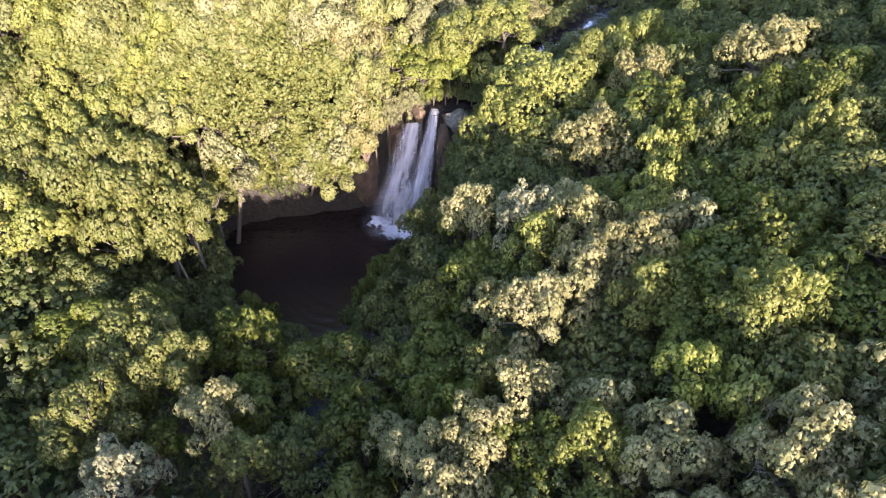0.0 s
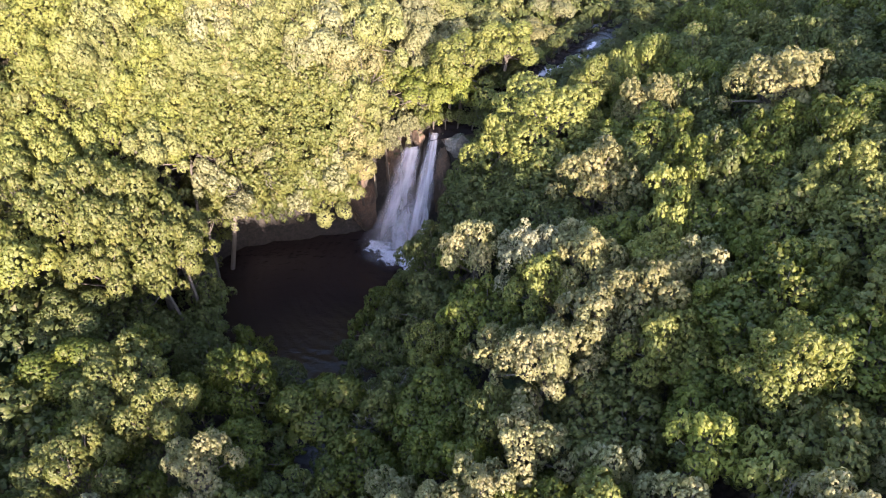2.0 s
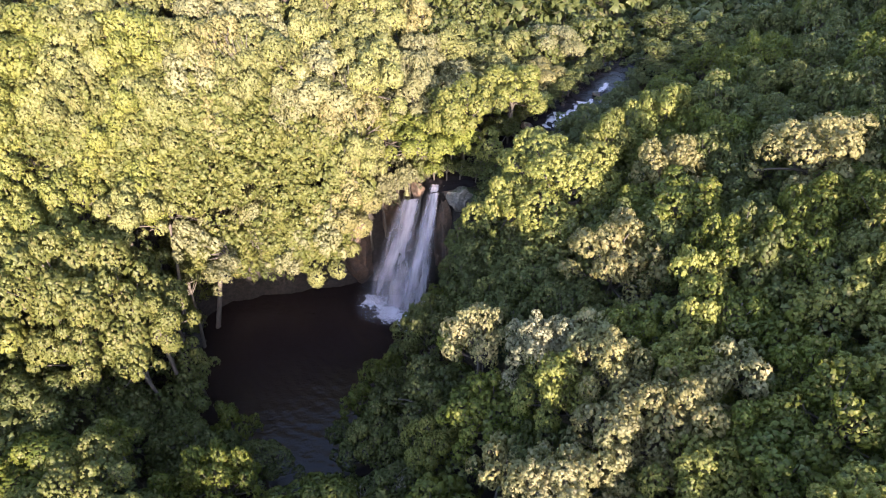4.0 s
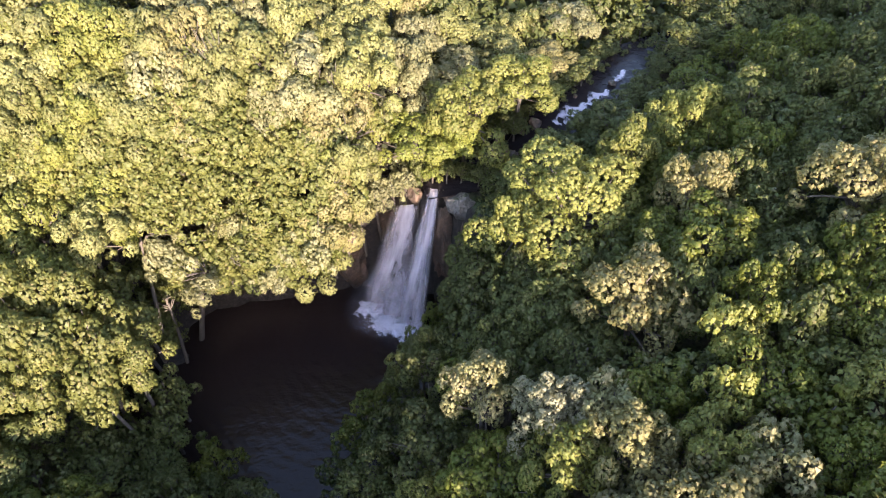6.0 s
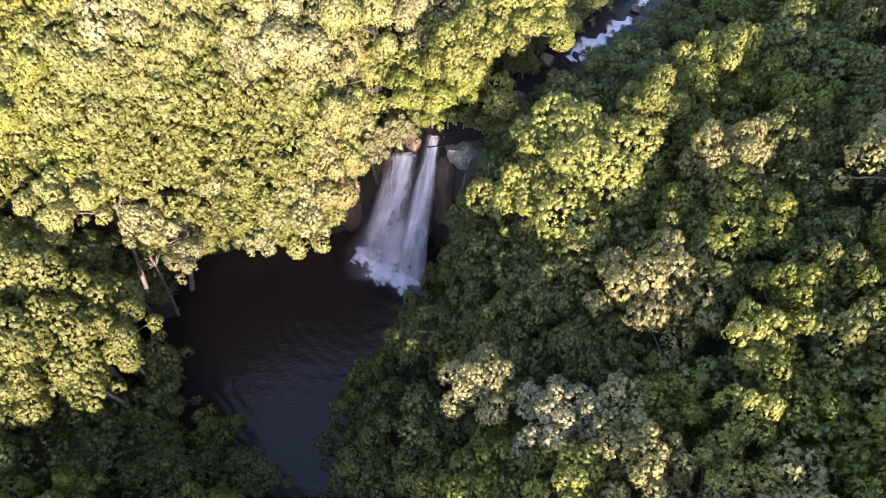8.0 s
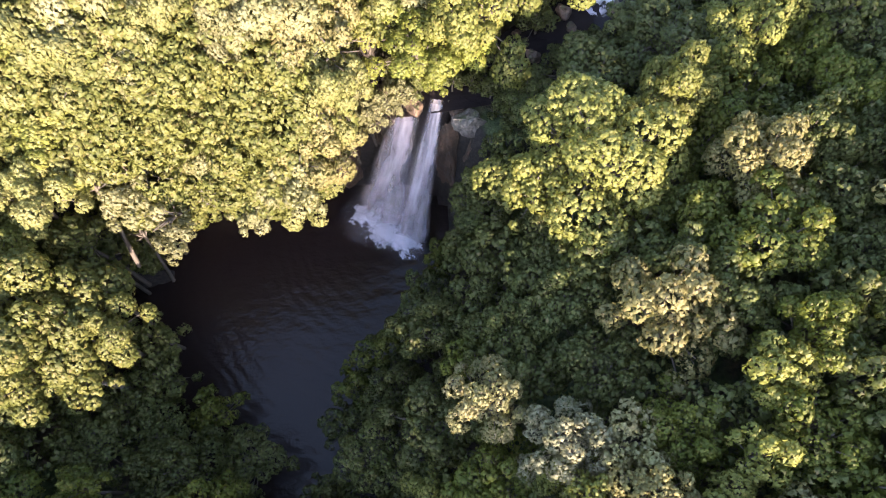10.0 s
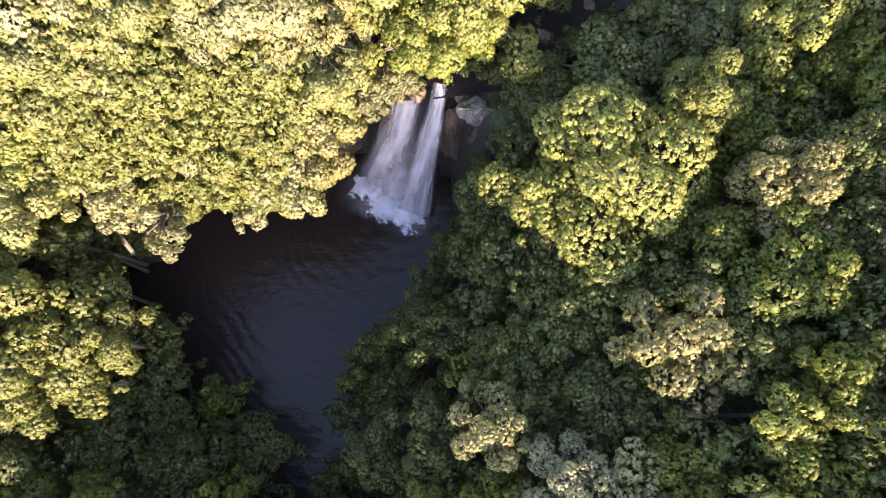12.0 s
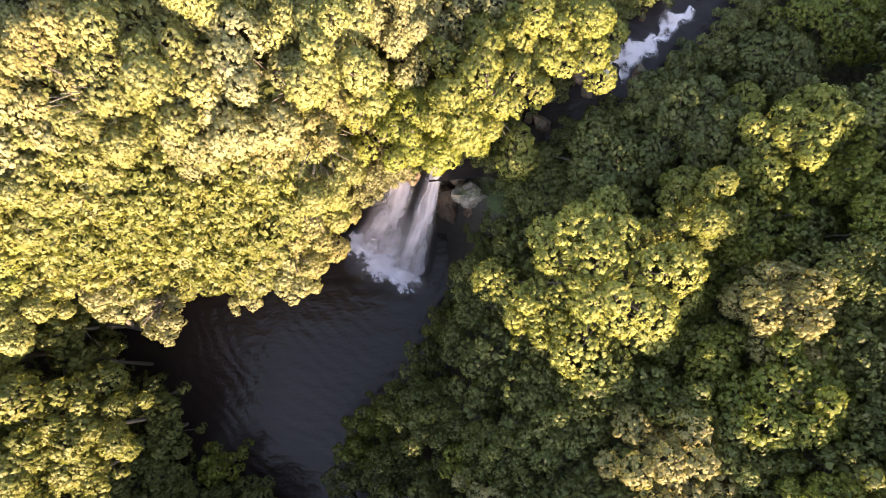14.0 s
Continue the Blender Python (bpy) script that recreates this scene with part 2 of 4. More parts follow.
def land(x, y):
    x, y = np.asarray(x, float), np.asarray(y, float)
    d = (y - hill_foot(x)) * 0.85
    high = canopy(x, y) - np.where(d > 0, 9.0, 9.5)
    high = high + np.where((y > 56.5) & (x > -9) & (x < 14), np.maximum(0, 12.6 - high), 0)
    # steepened so the darkened slope colour takes the place of a lit ledge
    high = np.where((d > 0) & (x < -6), np.maximum(high, 7.5), high)
    edge = pool_edge(x, y)
    steep = np.where(y > 49, 7.0, 1.5)
    z = np.where(edge > 0, np.minimum(high, edge * steep), np.maximum(-1.6, edge * 0.8))
    away, level = upstream(x, y)
    bed = level - 0.5 + np.clip(away - 1.0, 0, 50) * 1.2
    bed = bed + 0.30 * np.sin(1.7 * x + 0.6 * y) + 0.24 * np.sin(2.3 * y - 1.1 * x)
    z = np.where((x > 2) & (y > 58), np.maximum(z, level - 0.6 - 0.5 * np.clip(away - 2.5, 0, 30)), z)
    z = np.where((edge > 1.6) & (y > 58), np.minimum(z, bed), z)
    far = np.hypot(x, y - 50)
    return z + (8 + 0.03 * (far - 180)) * smooth(180, 600, far)


# ---------------------------------------------------------------- mesh helpers
def mesh_from(name, verts, faces, material, uvs=None, soft=False):
    me = bpy.data.meshes.new(name)
    me.from_pydata([tuple(v) for v in verts], [], [tuple(f) for f in faces])
    if uvs is not None:
        layer = me.uv_layers.new(name="UVMap")
        index = np.empty(len(me.loops), dtype=np.int32)
        me.loops.foreach_get("vertex_index", index)
        layer.data.foreach_set("uv", np.asarray(uvs, dtype=np.float32)[index].ravel())
    if soft:
        me.polygons.foreach_set("use_smooth", [True] * len(me.polygons))
    me.materials.append(material)
    me.update()
    return me


def part(name, me, parent, label=""):
    ob = new(name, me)
    ob.parent = parent
    return tagged(ob, label)


def bm_mesh(name, bm, material, soft=False):
    me = bpy.data.meshes.new(name)
    bm.to_mesh(me)
    bm.free()
    if soft:
        me.polygons.foreach_set("use_smooth", [True] * len(me.polygons))
    me.materials.append(material)
    return me


# ---------------------------------------------------------------- ground and water
def axis(low, high, step, reach):
    """Even steps from low to high, then ever longer ones out to the horizon."""
    mid = list(np.arange(low, high + 0.01, step))
    out, w = [], step
    while not out or out[-1] < reach:
        w *= 1.28
        out.append((out[-1] if out else 0) + w)
    return np.array([low - o for o in reversed(out)] + mid + [high + o for o in out])


def grid_faces(nu, nv):
    i, j = np.meshgrid(np.arange(nu - 1), np.arange(nv - 1), indexing="ij")
    a = (i * nv + j).ravel()
    return np.stack([a, a + nv, a + nv + 1, a + 1], axis=1)


gx, gy = axis(-60, 60, 1.0, 3500), axis(-20, 120, 1.0, 3500)
X, Y = np.meshgrid(gx, gy, indexing="ij")
ground = new("ground", mesh_from("ground", np.stack([X.ravel(), Y.ravel(), land(X, Y).ravel()], 1).tolist(), grid_faces(len(gx), len(gy)).tolist(), SOIL, soft=True))
tagged(ground, "dark shaded forest floor with wet basalt slopes", "ground", kind="structure")

px, py = np.arange(-36, 2.1, 2.0), np.arange(-60, 62.1, 2.0)
X, Y = np.meshgrid(px, py, indexing="ij")
pool = new("water", mesh_from("water", np.stack([X.ravel(), Y.ravel(), np.zeros(X.size)], 1).tolist(), grid_faces(len(px), len(py)).tolist(), POOL_WATER))
tagged(pool, "dark brown plunge pool with faint ripples in shade", "water", kind="structure")


def river_mesh():
    verts, faces = [], []
    pts = []
    for a, b in zip(UPSTREAM[:-1], UPSTREAM[1:]):
        for k in range(8):
            pts.append(tuple(a[i] + (b[i] - a[i]) * k / 8 for i in range(3)))
    pts.append(UPSTREAM[-1])
    for i, p in enumerate(pts):
        q, o = pts[min(i + 1, len(pts) - 1)], pts[max(i - 1, 0)]
        way = Vector((q[0] - o[0], q[1] - o[1], 0)).normalized()
        side = Vector((-way.y, way.x, 0))
        for k in range(-2, 3):
            v = Vector(p) + side * (k * min(1.3, 0.45 + 0.12 * i))
            verts.append((v.x, v.y, v.z))
    for i in range(len(pts) - 1):
        for k in range(4):
            a = i * 5 + k
            faces.append((a, a + 1, a + 6, a + 5))
    return mesh_from("river", verts, faces, RIVER_WATER, soft=True)


tagged(new("river", river_mesh()), "dark shaded stream winding between trees above the fall", "water", kind="structure")


# ---------------------------------------------------------------- rocks
def rock(name, x, y, z, size, material, seed, label, category="rock", turn=0.0, cut=0.25):
    """A weathered block: a ball with flattened faces and a broken surface; z is its middle."""
    bm = bmesh.new()
    bmesh.ops.create_icosphere(bm, subdivisions=4 if max(size) > 1 else 3, radius=1.0)
    rnd = random.Random(seed)
    planes = [(Vector((rnd.gauss(0, 1), rnd.gauss(0, 1), rnd.gauss(0, 0.8))).normalized(), rnd.uniform(0.42, 0.78)) for _ in range(13)]
    for v in bm.verts:
        for way, reach in planes:
            over = v.co.dot(way) - reach
            if over > 0:
                v.co -= way * over * (1 - cut * 0.3)
        n = v.co.normalized()
        crack = noise.voronoi(v.co * 2.4 + Vector((0, seed, 0)))[0]
        v.co -= n * 0.06 * max(0.0, 0.28 - (crack[1] - crack[0])) / 0.28
        v.co += n * (noise.fractal(v.co * 2.2 + Vector((seed, 0, 0)), 1.0, 2.0, 5) * 0.16)
        v.co += n * (0.07 * abs(noise.noise(Vector((v.co.x * 3.0, v.co.y * 3.0, v.co.z * 1.2 + seed)))) - 0.02)
        v.co = Vector((v.co.x * size[0], v.co.y * size[1], v.co.z * size[2]))
    ob = new(name, bm_mesh(name, bm, material))
    ob.matrix_world = pose(x, y, z, 0, 0, turn)
    return tagged(ob, label, category)


rock("boulder", 1.5, 58.7, 12.3, (1.35, 1.3, 1.5), PALE_ROCK, 3, "pale grey weathered boulder beside the waterfall's lip", turn=20)
rock("boulder", 0.5, 60.2, 12.0, (0.9, 0.9, 0.8), BROWN_ROCK, 5, "small dark mossy boulder on the fall's lip", turn=50)
rock("boulder", -2.5, 60.0, 12.3, (0.75, 0.9, 1.3), BROWN_ROCK, 8, "dark wet boulder splitting the two streams of the fall", turn=10)
rock("rock_pillar", -0.1, 59.3, 7.0, (1.35, 1.5, 5.4), BROWN_ROCK, 11, "brown basalt pillar beside the falling water", turn=15)
rock("rock_pillar", 2.3, 58.5, 6.5, (1.7, 1.7, 5.6), BROWN_ROCK, 14, "reddish brown basalt pillar under the pale boulder", turn=-10)
rock("rock_pillar", -4.6, 62.0, 6.0, (2.6, 1.6, 6.2), BROWN_ROCK, 17, "dark wet basalt face behind the falling water", turn=5)
rock("rock_pillar", -9.2, 60.2, 4.5, (2.8, 1.8, 5.5), BROWN_ROCK, 23, "dark basalt wall in the shade beside the fall", turn=20)


# ---------------------------------------------------------------- the waterfall
def stream_mesh(name, lip_a, lip_b, foot_a, foot_b, material, seed, swell=0.25):
    """A falling sheet: across from a to b, leaving the lip level and steepening as it drops."""
    nu, nv, verts, uvs = 25, 61, [], []
    for i in range(nu):
        u = i / (nu - 1)
        lip, foot = Vector(lip_a).lerp(Vector(lip_b), u), Vector(foot_a).lerp(Vector(foot_b), u)
        for j in range(nv):
            v = j / (nv - 1)
            out = v ** 0.62
            p = Vector((lip.x + (foot.x - lip.x) * (0.35 * out + 0.65 * v), lip.y + (foot.y - lip.y) * out, lip.z + (foot.z - lip.z) * v))
            wob = noise.noise(Vector((u * 7 + seed, v * 2.5, seed)))
            p.y += wob * swell * (0.3 + v) - math.sin(u * math.pi) * 0.3 * (0.4 + v)
            p.x += noise.noise(Vector((u * 3, v * 3, seed + 9))) * 0.18 * v
            verts.append(p), uvs.append((u, v))
    return mesh_from(name, verts, grid_faces(nu, nv).tolist(), material, uvs, soft=True)


DENSE = white_water_material("falling_water_dense", 2.0, 1.8, 0.12, 0.70, 0.90, 0.5)
THREADS = white_water_material("falling_water_threads", 2.6, 1.5, 0.20, 0.72, 0.80, 0.2)
SPRAY = white_water_material("falling_spray", 2.0, 2.2, 0.30, 0.85, 0.50, 1.0)

fall = tagged(new("waterfall"), "white waterfall in two streams dropping over dark rock", "waterfall")
fall.location = (-3.4, 56.0, 0.0)


def fall_part(name, me, label=""):
    ob = part(name, me, fall, label)
    ob.matrix_parent_inverse = Matrix.Translation((3.4, -56.0, 0.0))
    return ob


fall_part("stream", stream_mesh("stream", (-1.5, 60.7, 12.6), (-0.25, 60.5, 12.6), (-4.9, 55.6, 0), (-1.7, 55.0, 0), DENSE, 1), "dense white stream")
fall_part("stream", stream_mesh("stream", (-1.5, 60.4, 12.5), (-0.25, 60.2, 12.5), (-5.2, 55.3, 0), (-1.4, 54.6, 0), THREADS, 2))
fall_part("stream", stream_mesh("stream", (-4.5, 59.9, 11.2), (-2.0, 60.0, 11.4), (-8.2, 58.0, 0), (-3.4, 56.4, 0), THREADS, 3), "thin veil of white water")
fall_part("stream", stream_mesh("stream", (-4.6, 59.7, 11.1), (-1.9, 59.8, 11.2), (-8.6, 57.5, 0), (-3.2, 56.0, 0), THREADS, 4))
fall_part("spray", stream_mesh("spray", (-6.4, 58.8, 6.5), (-1.2, 58.6, 6.5), (-10.6, 56.4, 0), (-1.2, 53.4, 0), SPRAY, 5, 0.9), "drifting spray")
fall_part("spray", stream_mesh("spray", (-6.0, 58.4, 4.5), (-1.0, 57.6, 4.5), (-10.2, 55.8, 0), (-1.4, 53.0, 0), SPRAY, 8, 1.1))


def foam_material():
    n = Nodes("foam")
    place = n.node("NewGeometry").outputs["Position"]
    uv = n.node("SeparateXYZ", Vector=n.node("TexCoord").outputs["UV"])
    lace = n.noise(place, 1.5, 6.0, 0.65)
    cover = n.ramp(n.math("SUBTRACT", n.math("ADD", lace, 0.34), n.math("MULTIPLY", uv.outputs[0], 0.62)), 0.40, 0.68)
    white = n.node("BsdfPrincipled", Base_Color=rgb(0.62, 0.60, 0.67), Roughness=0.6, Normal=n.node("Bump", Strength=0.6, Distance=0.2, Height=lace).outputs[0])
    both = n.node("MixShader", Fac=cover)
    n.put(both.inputs[1], n.node("BsdfTransparent").outputs[0]), n.put(both.inputs[2], white.outputs[0])
    n.put(n.out.inputs[0], both.outputs[0])
    return n.mat


FOAM = foam_material()


def foam_mesh(x, y, long, wide, turn, lift, seed):
    """A low, uneven patch of foam; the first UV value grows from its middle to its rim."""
    verts, uvs = [], []
    for i in range(40):
        a = 2 * math.pi * i / 40
        for j in range(14):
            r = j / 13
            edge = 1 + 0.22 * noise.noise(Vector((math.cos(a) * 1.6, math.sin(a) * 1.6, seed)))
            p = Vector((math.cos(a) * long * r * edge, math.sin(a) * wide * r * edge, 0))
            p = pose(x, y, 0, 0, 0, turn) @ p
            p.z = 0.03 + lift * (1 - r) ** 1.5 * (0.7 + 0.6 * noise.noise(Vector((p.x * 1.3, p.y * 1.3, seed))))
            verts.append(p), uvs.append((r, a))
    faces = [(i * 14 + j, ((i + 1) % 40) * 14 + j, ((i + 1) % 40) * 14 + j + 1, i * 14 + j + 1) for i in range(40) for j in range(13)]
    return mesh_from("foam", verts, faces, FOAM, uvs, soft=True)


RAPID = white_water_material("rapid_water", 3, 5, 0.30, 0.56, 0.95)


def rapid_mesh(a, b, wide, seed):
    a, b = Vector(a), Vector(b)
    side = Vector((-(b - a).y, (b - a).x, 0)).normalized() * wide
    verts, uvs = [], []
    for i in range(9):
        for j in range(25):
            u, v = i / 8, j / 24
            p = a.lerp(b, v) + side * ((u - 0.5) * (0.45 + 0.6 * math.sin(math.pi * v) + 0.7 * noise.noise(Vector((v * 3, seed, u)))) + 0.35 * noise.noise(Vector((v * 4, seed + 5, 0))))
            p.z += 0.10 + 0.22 * noise.noise(Vector((p.x * 1.5, p.y * 1.5, seed)))
            verts.append(p), uvs.append((u, v))
    return mesh_from("rapid", verts, grid_faces(9, 25).tolist(), RAPID, uvs, soft=True)


fall_part("foam", foam_mesh(-3.7, 54.7, 2.9, 2.4, -20, 0.7, 1.0), "churning white foam")
fall_part("foam", foam_mesh(-7.0, 56.9, 3.0, 1.9, -25, 0.4, 4.0))
fall_part("foam", foam_mesh(-5.4, 55.6, 4.2, 2.6, -35, 0.3, 7.0))

rapid = tagged(new("rapid"), "white rapids tumbling over stones in the stream", "rapids")
rapid.location = (13, 68, 16.2)
for a, b, w, k in (((9.7, 65.5, 15.85), (12.8, 67.8, 16.35), 2.2, 1.0), ((12.6, 67.6, 16.32), (15.0, 69.6, 16.55), 1.6, 4.0), ((15.6, 70.5, 16.6), (17.2, 72.8, 16.72), 1.0, 8.0)):
    part("white_water", rapid_mesh(a, b, w, k), rapid).matrix_parent_inverse = Matrix.Translation((-13, -68, -16.2))


rnd = random.Random(12)
for i in range(18):
    k = rnd.uniform(1.0, 3.4)
    a, b = UPSTREAM[int(k)], UPSTREAM[int(k) + 1]
    f = k - int(k)
    size = rnd.uniform(0.35, 0.95)
    rock("boulder", a[0] + (b[0] - a[0]) * f + rnd.uniform(-2.0, 2.0), a[1] + (b[1] - a[1]) * f + rnd.uniform(-1.6, 1.6), a[2] + (b[2] - a[2]) * f + 0.05, (size, size * rnd.uniform(0.7, 1.0), size * 0.65), BROWN_ROCK, 30 + i, "dark wet stone in the stream above the fall", turn=rnd.uniform(0, 180))


# ---------------------------------------------------------------- trees
def boughs(rng, count, flat, spread, swell):
    """Balls of leaves that make up a crown of radius 5 about 8 m up: rows of x, y, z, radius."""
    rows, turn = [(0, 0, 7.3, 2.0)], rng.uniform(0, 6.28)
    for k in range(count):
        a = k * 2.399963 + rng.uniform(-0.5, 0.5)
        lobe = 1 + 0.16 * math.sin(3 * a + turn) + 0.13 * math.sin(5 * a + 2 * turn)
        r = math.sqrt((k + 0.7) / count) * 4.1 * spread * lobe * rng.uniform(0.85, 1.15)
        rise = 9.5 - flat * (r / 3.9) ** 2 + rng.uniform(-1.25, 1.1)
        size = rng.uniform(0.6, 1.35) * swell
        rows.append((r * math.cos(a), r * math.sin(a), rise, size))
    return np.array(rows)


def leaf_points(rng, rows, tufts, radius):
    """Places and outward ways of the tufts: on the outside of the balls, none closer than a tuft's width to the next."""
    share = rows[:, 3] ** 2
    pick = rng.choice(len(rows), size=int(tufts * 4.5), p=share / share.sum())
    way = rng.normal(size=(len(pick), 3))
    way /= np.linalg.norm(way, axis=1)[:, None]
    out = rows[pick, :3] - np.array([0, 0, 6.0])
    way = way + 0.55 * out / np.linalg.norm(out, axis=1)[:, None]
    way /= np.linalg.norm(way, axis=1)[:, None]
    way[:, 2] = np.where(way[:, 2] < -0.25, -way[:, 2], way[:, 2])
    reach = rows[pick, 3] * rng.uniform(0.84, 1.10, len(pick))
    spot = rows[pick, :3] + way * reach[:, None]
    gap = np.linalg.norm(spot[:, None, :] - rows[None, :, :3], axis=2) / rows[None, :, 3]
    gap[np.arange(len(pick)), pick] = 9
    keep = gap.min(axis=1) > 0.88
    spot, way = spot[keep], way[keep]
    kept = []
    for k in range(len(spot)):
        if not kept or np.min(np.sum((spot[kept] - spot[k]) ** 2, axis=1)) > (1.12 * radius) ** 2:
            kept.append(k)
        if len(kept) >= tufts:
            break
    return spot[kept], way[kept]


def leaf_faces(rng, spot, way, radius, leaves=12, large=1.0):
    """At each spot a rounded tuft: small pointed leaves that lie over one another like shingles on a dome, facing outward."""
    n = len(spot) * leaves
    wide = np.repeat(radius * rng.uniform(0.72, 1.25, (len(spot), 1)), leaves, 0)
    spot, way = np.repeat(spot, leaves, 0), np.repeat(way, leaves, 0)
    face = rng.normal(size=(n, 3))
    face /= np.linalg.norm(face, axis=1)[:, None]
    face = face + 0.75 * way + np.array([0, 0, 0.25])
    face /= np.linalg.norm(face, axis=1)[:, None]
    heart = spot + face * wide * rng.uniform(0.70, 1.08, (n, 1)) - way * wide * 0.35
    face = face + rng.normal(size=(n, 3)) * 0.20
    face /= np.linalg.norm(face, axis=1)[:, None]
    rand = rng.normal(size=(n, 3)) + way * 0.4
    along = rand - face * np.sum(rand * face, 1)[:, None]
    along /= np.linalg.norm(along, axis=1)[:, None]
    side = np.cross(face, along)
    size = wide * rng.uniform(0.55, 0.95, (n, 1)) * large
    tip = heart + along * size * 0.66 - face * size * 0.12
    one = heart + (side * 0.46 - along * 0.40) * size
    two = heart - (side * 0.46 + along * 0.40) * size
    verts = np.stack([two, tip, one], 1)
    round_way = verts - (spot - way * wide * (0.55 if large == 1.0 else 1.2))[:, None, :]
    round_way /= np.linalg.norm(round_way, axis=2)[:, :, None]
    round_way = round_way + face[:, None, :] * 0.18
    round_way /= np.linalg.norm(round_way, axis=2)[:, :, None]
    return verts.reshape(-1, 3), np.arange(3 * n).reshape(-1, 3), round_way.reshape(-1, 3)


def quick_mesh(name, verts, faces, material, bulge):
    """A mesh of loose leaves; bulge: the way each corner's soft surface faces, so that a tuft is lit as one rounded mass."""
    me = bpy.data.meshes.new(name)
    me.vertices.add(len(verts))
    me.vertices.foreach_set("co", verts.astype(np.float32).ravel())
    me.loops.add(faces.size)
    me.loops.foreach_set("vertex_index", faces.astype(np.int32).ravel())
    me.polygons.add(len(faces))
    me.polygons.foreach_set("loop_start", np.arange(0, faces.size, 3, dtype=np.int32))
    me.update(calc_edges=True)
    me.normals_split_custom_set_from_vertices(bulge.tolist())
    me.materials.append(material)
    return me


def limb(bm, a, b, ra, rb, sides=7, bend=0.0, rnd=random):
    """A tapering, slightly bent limb from a to b."""
    a, b = Vector(a), Vector(b)
    rings, steps = [], 3
    way = (b - a).normalized()
    u = way.orthogonal().normalized()
    w = way.cross(u)
    off = u * rnd.uniform(-bend, bend) + w * rnd.uniform(-bend, bend)
    for i in range(steps + 1):
        s = i / steps
        p = a.lerp(b, s) + off * math.sin(math.pi * s)
        r = ra + (rb - ra) * s
        rings.append([bm.verts.new(p + (u * math.cos(k * 2 * math.pi / sides) + w * math.sin(k * 2 * math.pi / sides)) * r) for k in range(sides)])
    for lo, hi in zip(rings, rings[1:]):
        for k in range(sides):
            bm.faces.new((lo[k], lo[(k + 1) % sides], hi[(k + 1) % sides], hi[k]))
    bm.faces.new(rings[-1])


def trunk_mesh(rows, seed):
    """Trunk and limbs up into the balls of leaves; the foot goes well into the ground."""
    rnd = random.Random(seed)
    bm = bmesh.new()
    limb(bm, (0, 0, -7), (rnd.uniform(-0.3, 0.3), rnd.uniform(-0.3, 0.3), 5.6), 0.38, 0.24, 9, 0.25, rnd)
    limb(bm, (0, 0, 5.4), (0.1, 0, 9.4), 0.24, 0.08, 7, 0.2, rnd)
    for x, y, z, r in rows[1:]:
        s = rnd.uniform(4.2, 6.4)
        limb(bm, (0, 0, s), (x, y, z + r * 0.3), 0.13, 0.035, 4, 0.4, rnd)
    return bm_mesh("trunk", bm, BARK, soft=True)


SHAPES = {
    # count of boughs, droop, spread, tufts, tuft radius, leaves in a tuft, size of the boughs, size of the leaves
    "great": [(56, 2.2, 1.0, 1900, 0.20, 14, 1.0, 1.0), (52, 2.6, 1.0, 1900, 0.20, 14, 1.0, 1.0)],
    "broad": [(24, 2.0, 1.02, 1080, 0.27, 11, 1.12, 1.15), (22, 1.7, 1.06, 1080, 0.27, 11, 1.15, 1.15), (26, 2.3, 1.0, 1100, 0.27, 11, 1.1, 1.15)],
    "dome": [(30, 2.6, 1.0, 760, 0.33, 13, 1.0, 1.0), (28, 2.3, 1.03, 760, 0.33, 13, 1.0, 1.0), (33, 2.9, 1.05, 780, 0.33, 13, 1.0, 1.0)],
    "loose": [(24, 2.4, 1.08, 620, 0.35, 13, 1.0, 1.0), (22, 2.8, 1.1, 600, 0.35, 13, 1.0, 1.0)],
    "small": [(15, 3.0, 1.0, 330, 0.52, 13, 1.0, 1.0), (14, 3.4, 1.05, 320, 0.52, 13, 1.0, 1.0)],
}
MODELS = {}
for shape, kinds in SHAPES.items():
    for i, (count, flat, spread, tufts, radius, leaves, swell, large) in enumerate(kinds):
        rng = np.random.default_rng(100 * len(MODELS) + 7)
        rows = boughs(rng, count, flat, spread, swell)
        spot, way = leaf_points(rng, rows, tufts, radius)
        verts, faces, bulge = leaf_faces(rng, spot, way, radius, leaves, large)
        MODELS[shape, i] = (quick_mesh("crown_" + shape, verts, faces, LEAVES["green"], bulge), trunk_mesh(rows, 40 + len(MODELS)))

WORDS = {
    "olive": ("sunlit yellow-green leafy tree on the wooded slope", "tree"),
    "gold": ("sunlit pale golden-green tree on the steep slope", "tree"),
    "straw": ("sunlit straw-green leafy tree on the steep slope", "tree"),
    "moss": ("moss-green broad leafy tree beside the pool", "tree"),
    "green": ("mid-green leafy tree in the dense wood", "tree"),
    "dark": ("dark green leafy tree standing in shade", "tree"),
    "cream": ("pale cream-green tree with sunlit leaf tufts", "tree"),
    "silver": ("silvery grey-green tree in the dense wood", "tree"),
    "ochre": ("ochre-brown leafed tree among green neighbours", "tree"),
    "lime": ("bright lime-green tree among darker neighbours", "tree"),
}
STANDING = []
pick = random.Random(5)


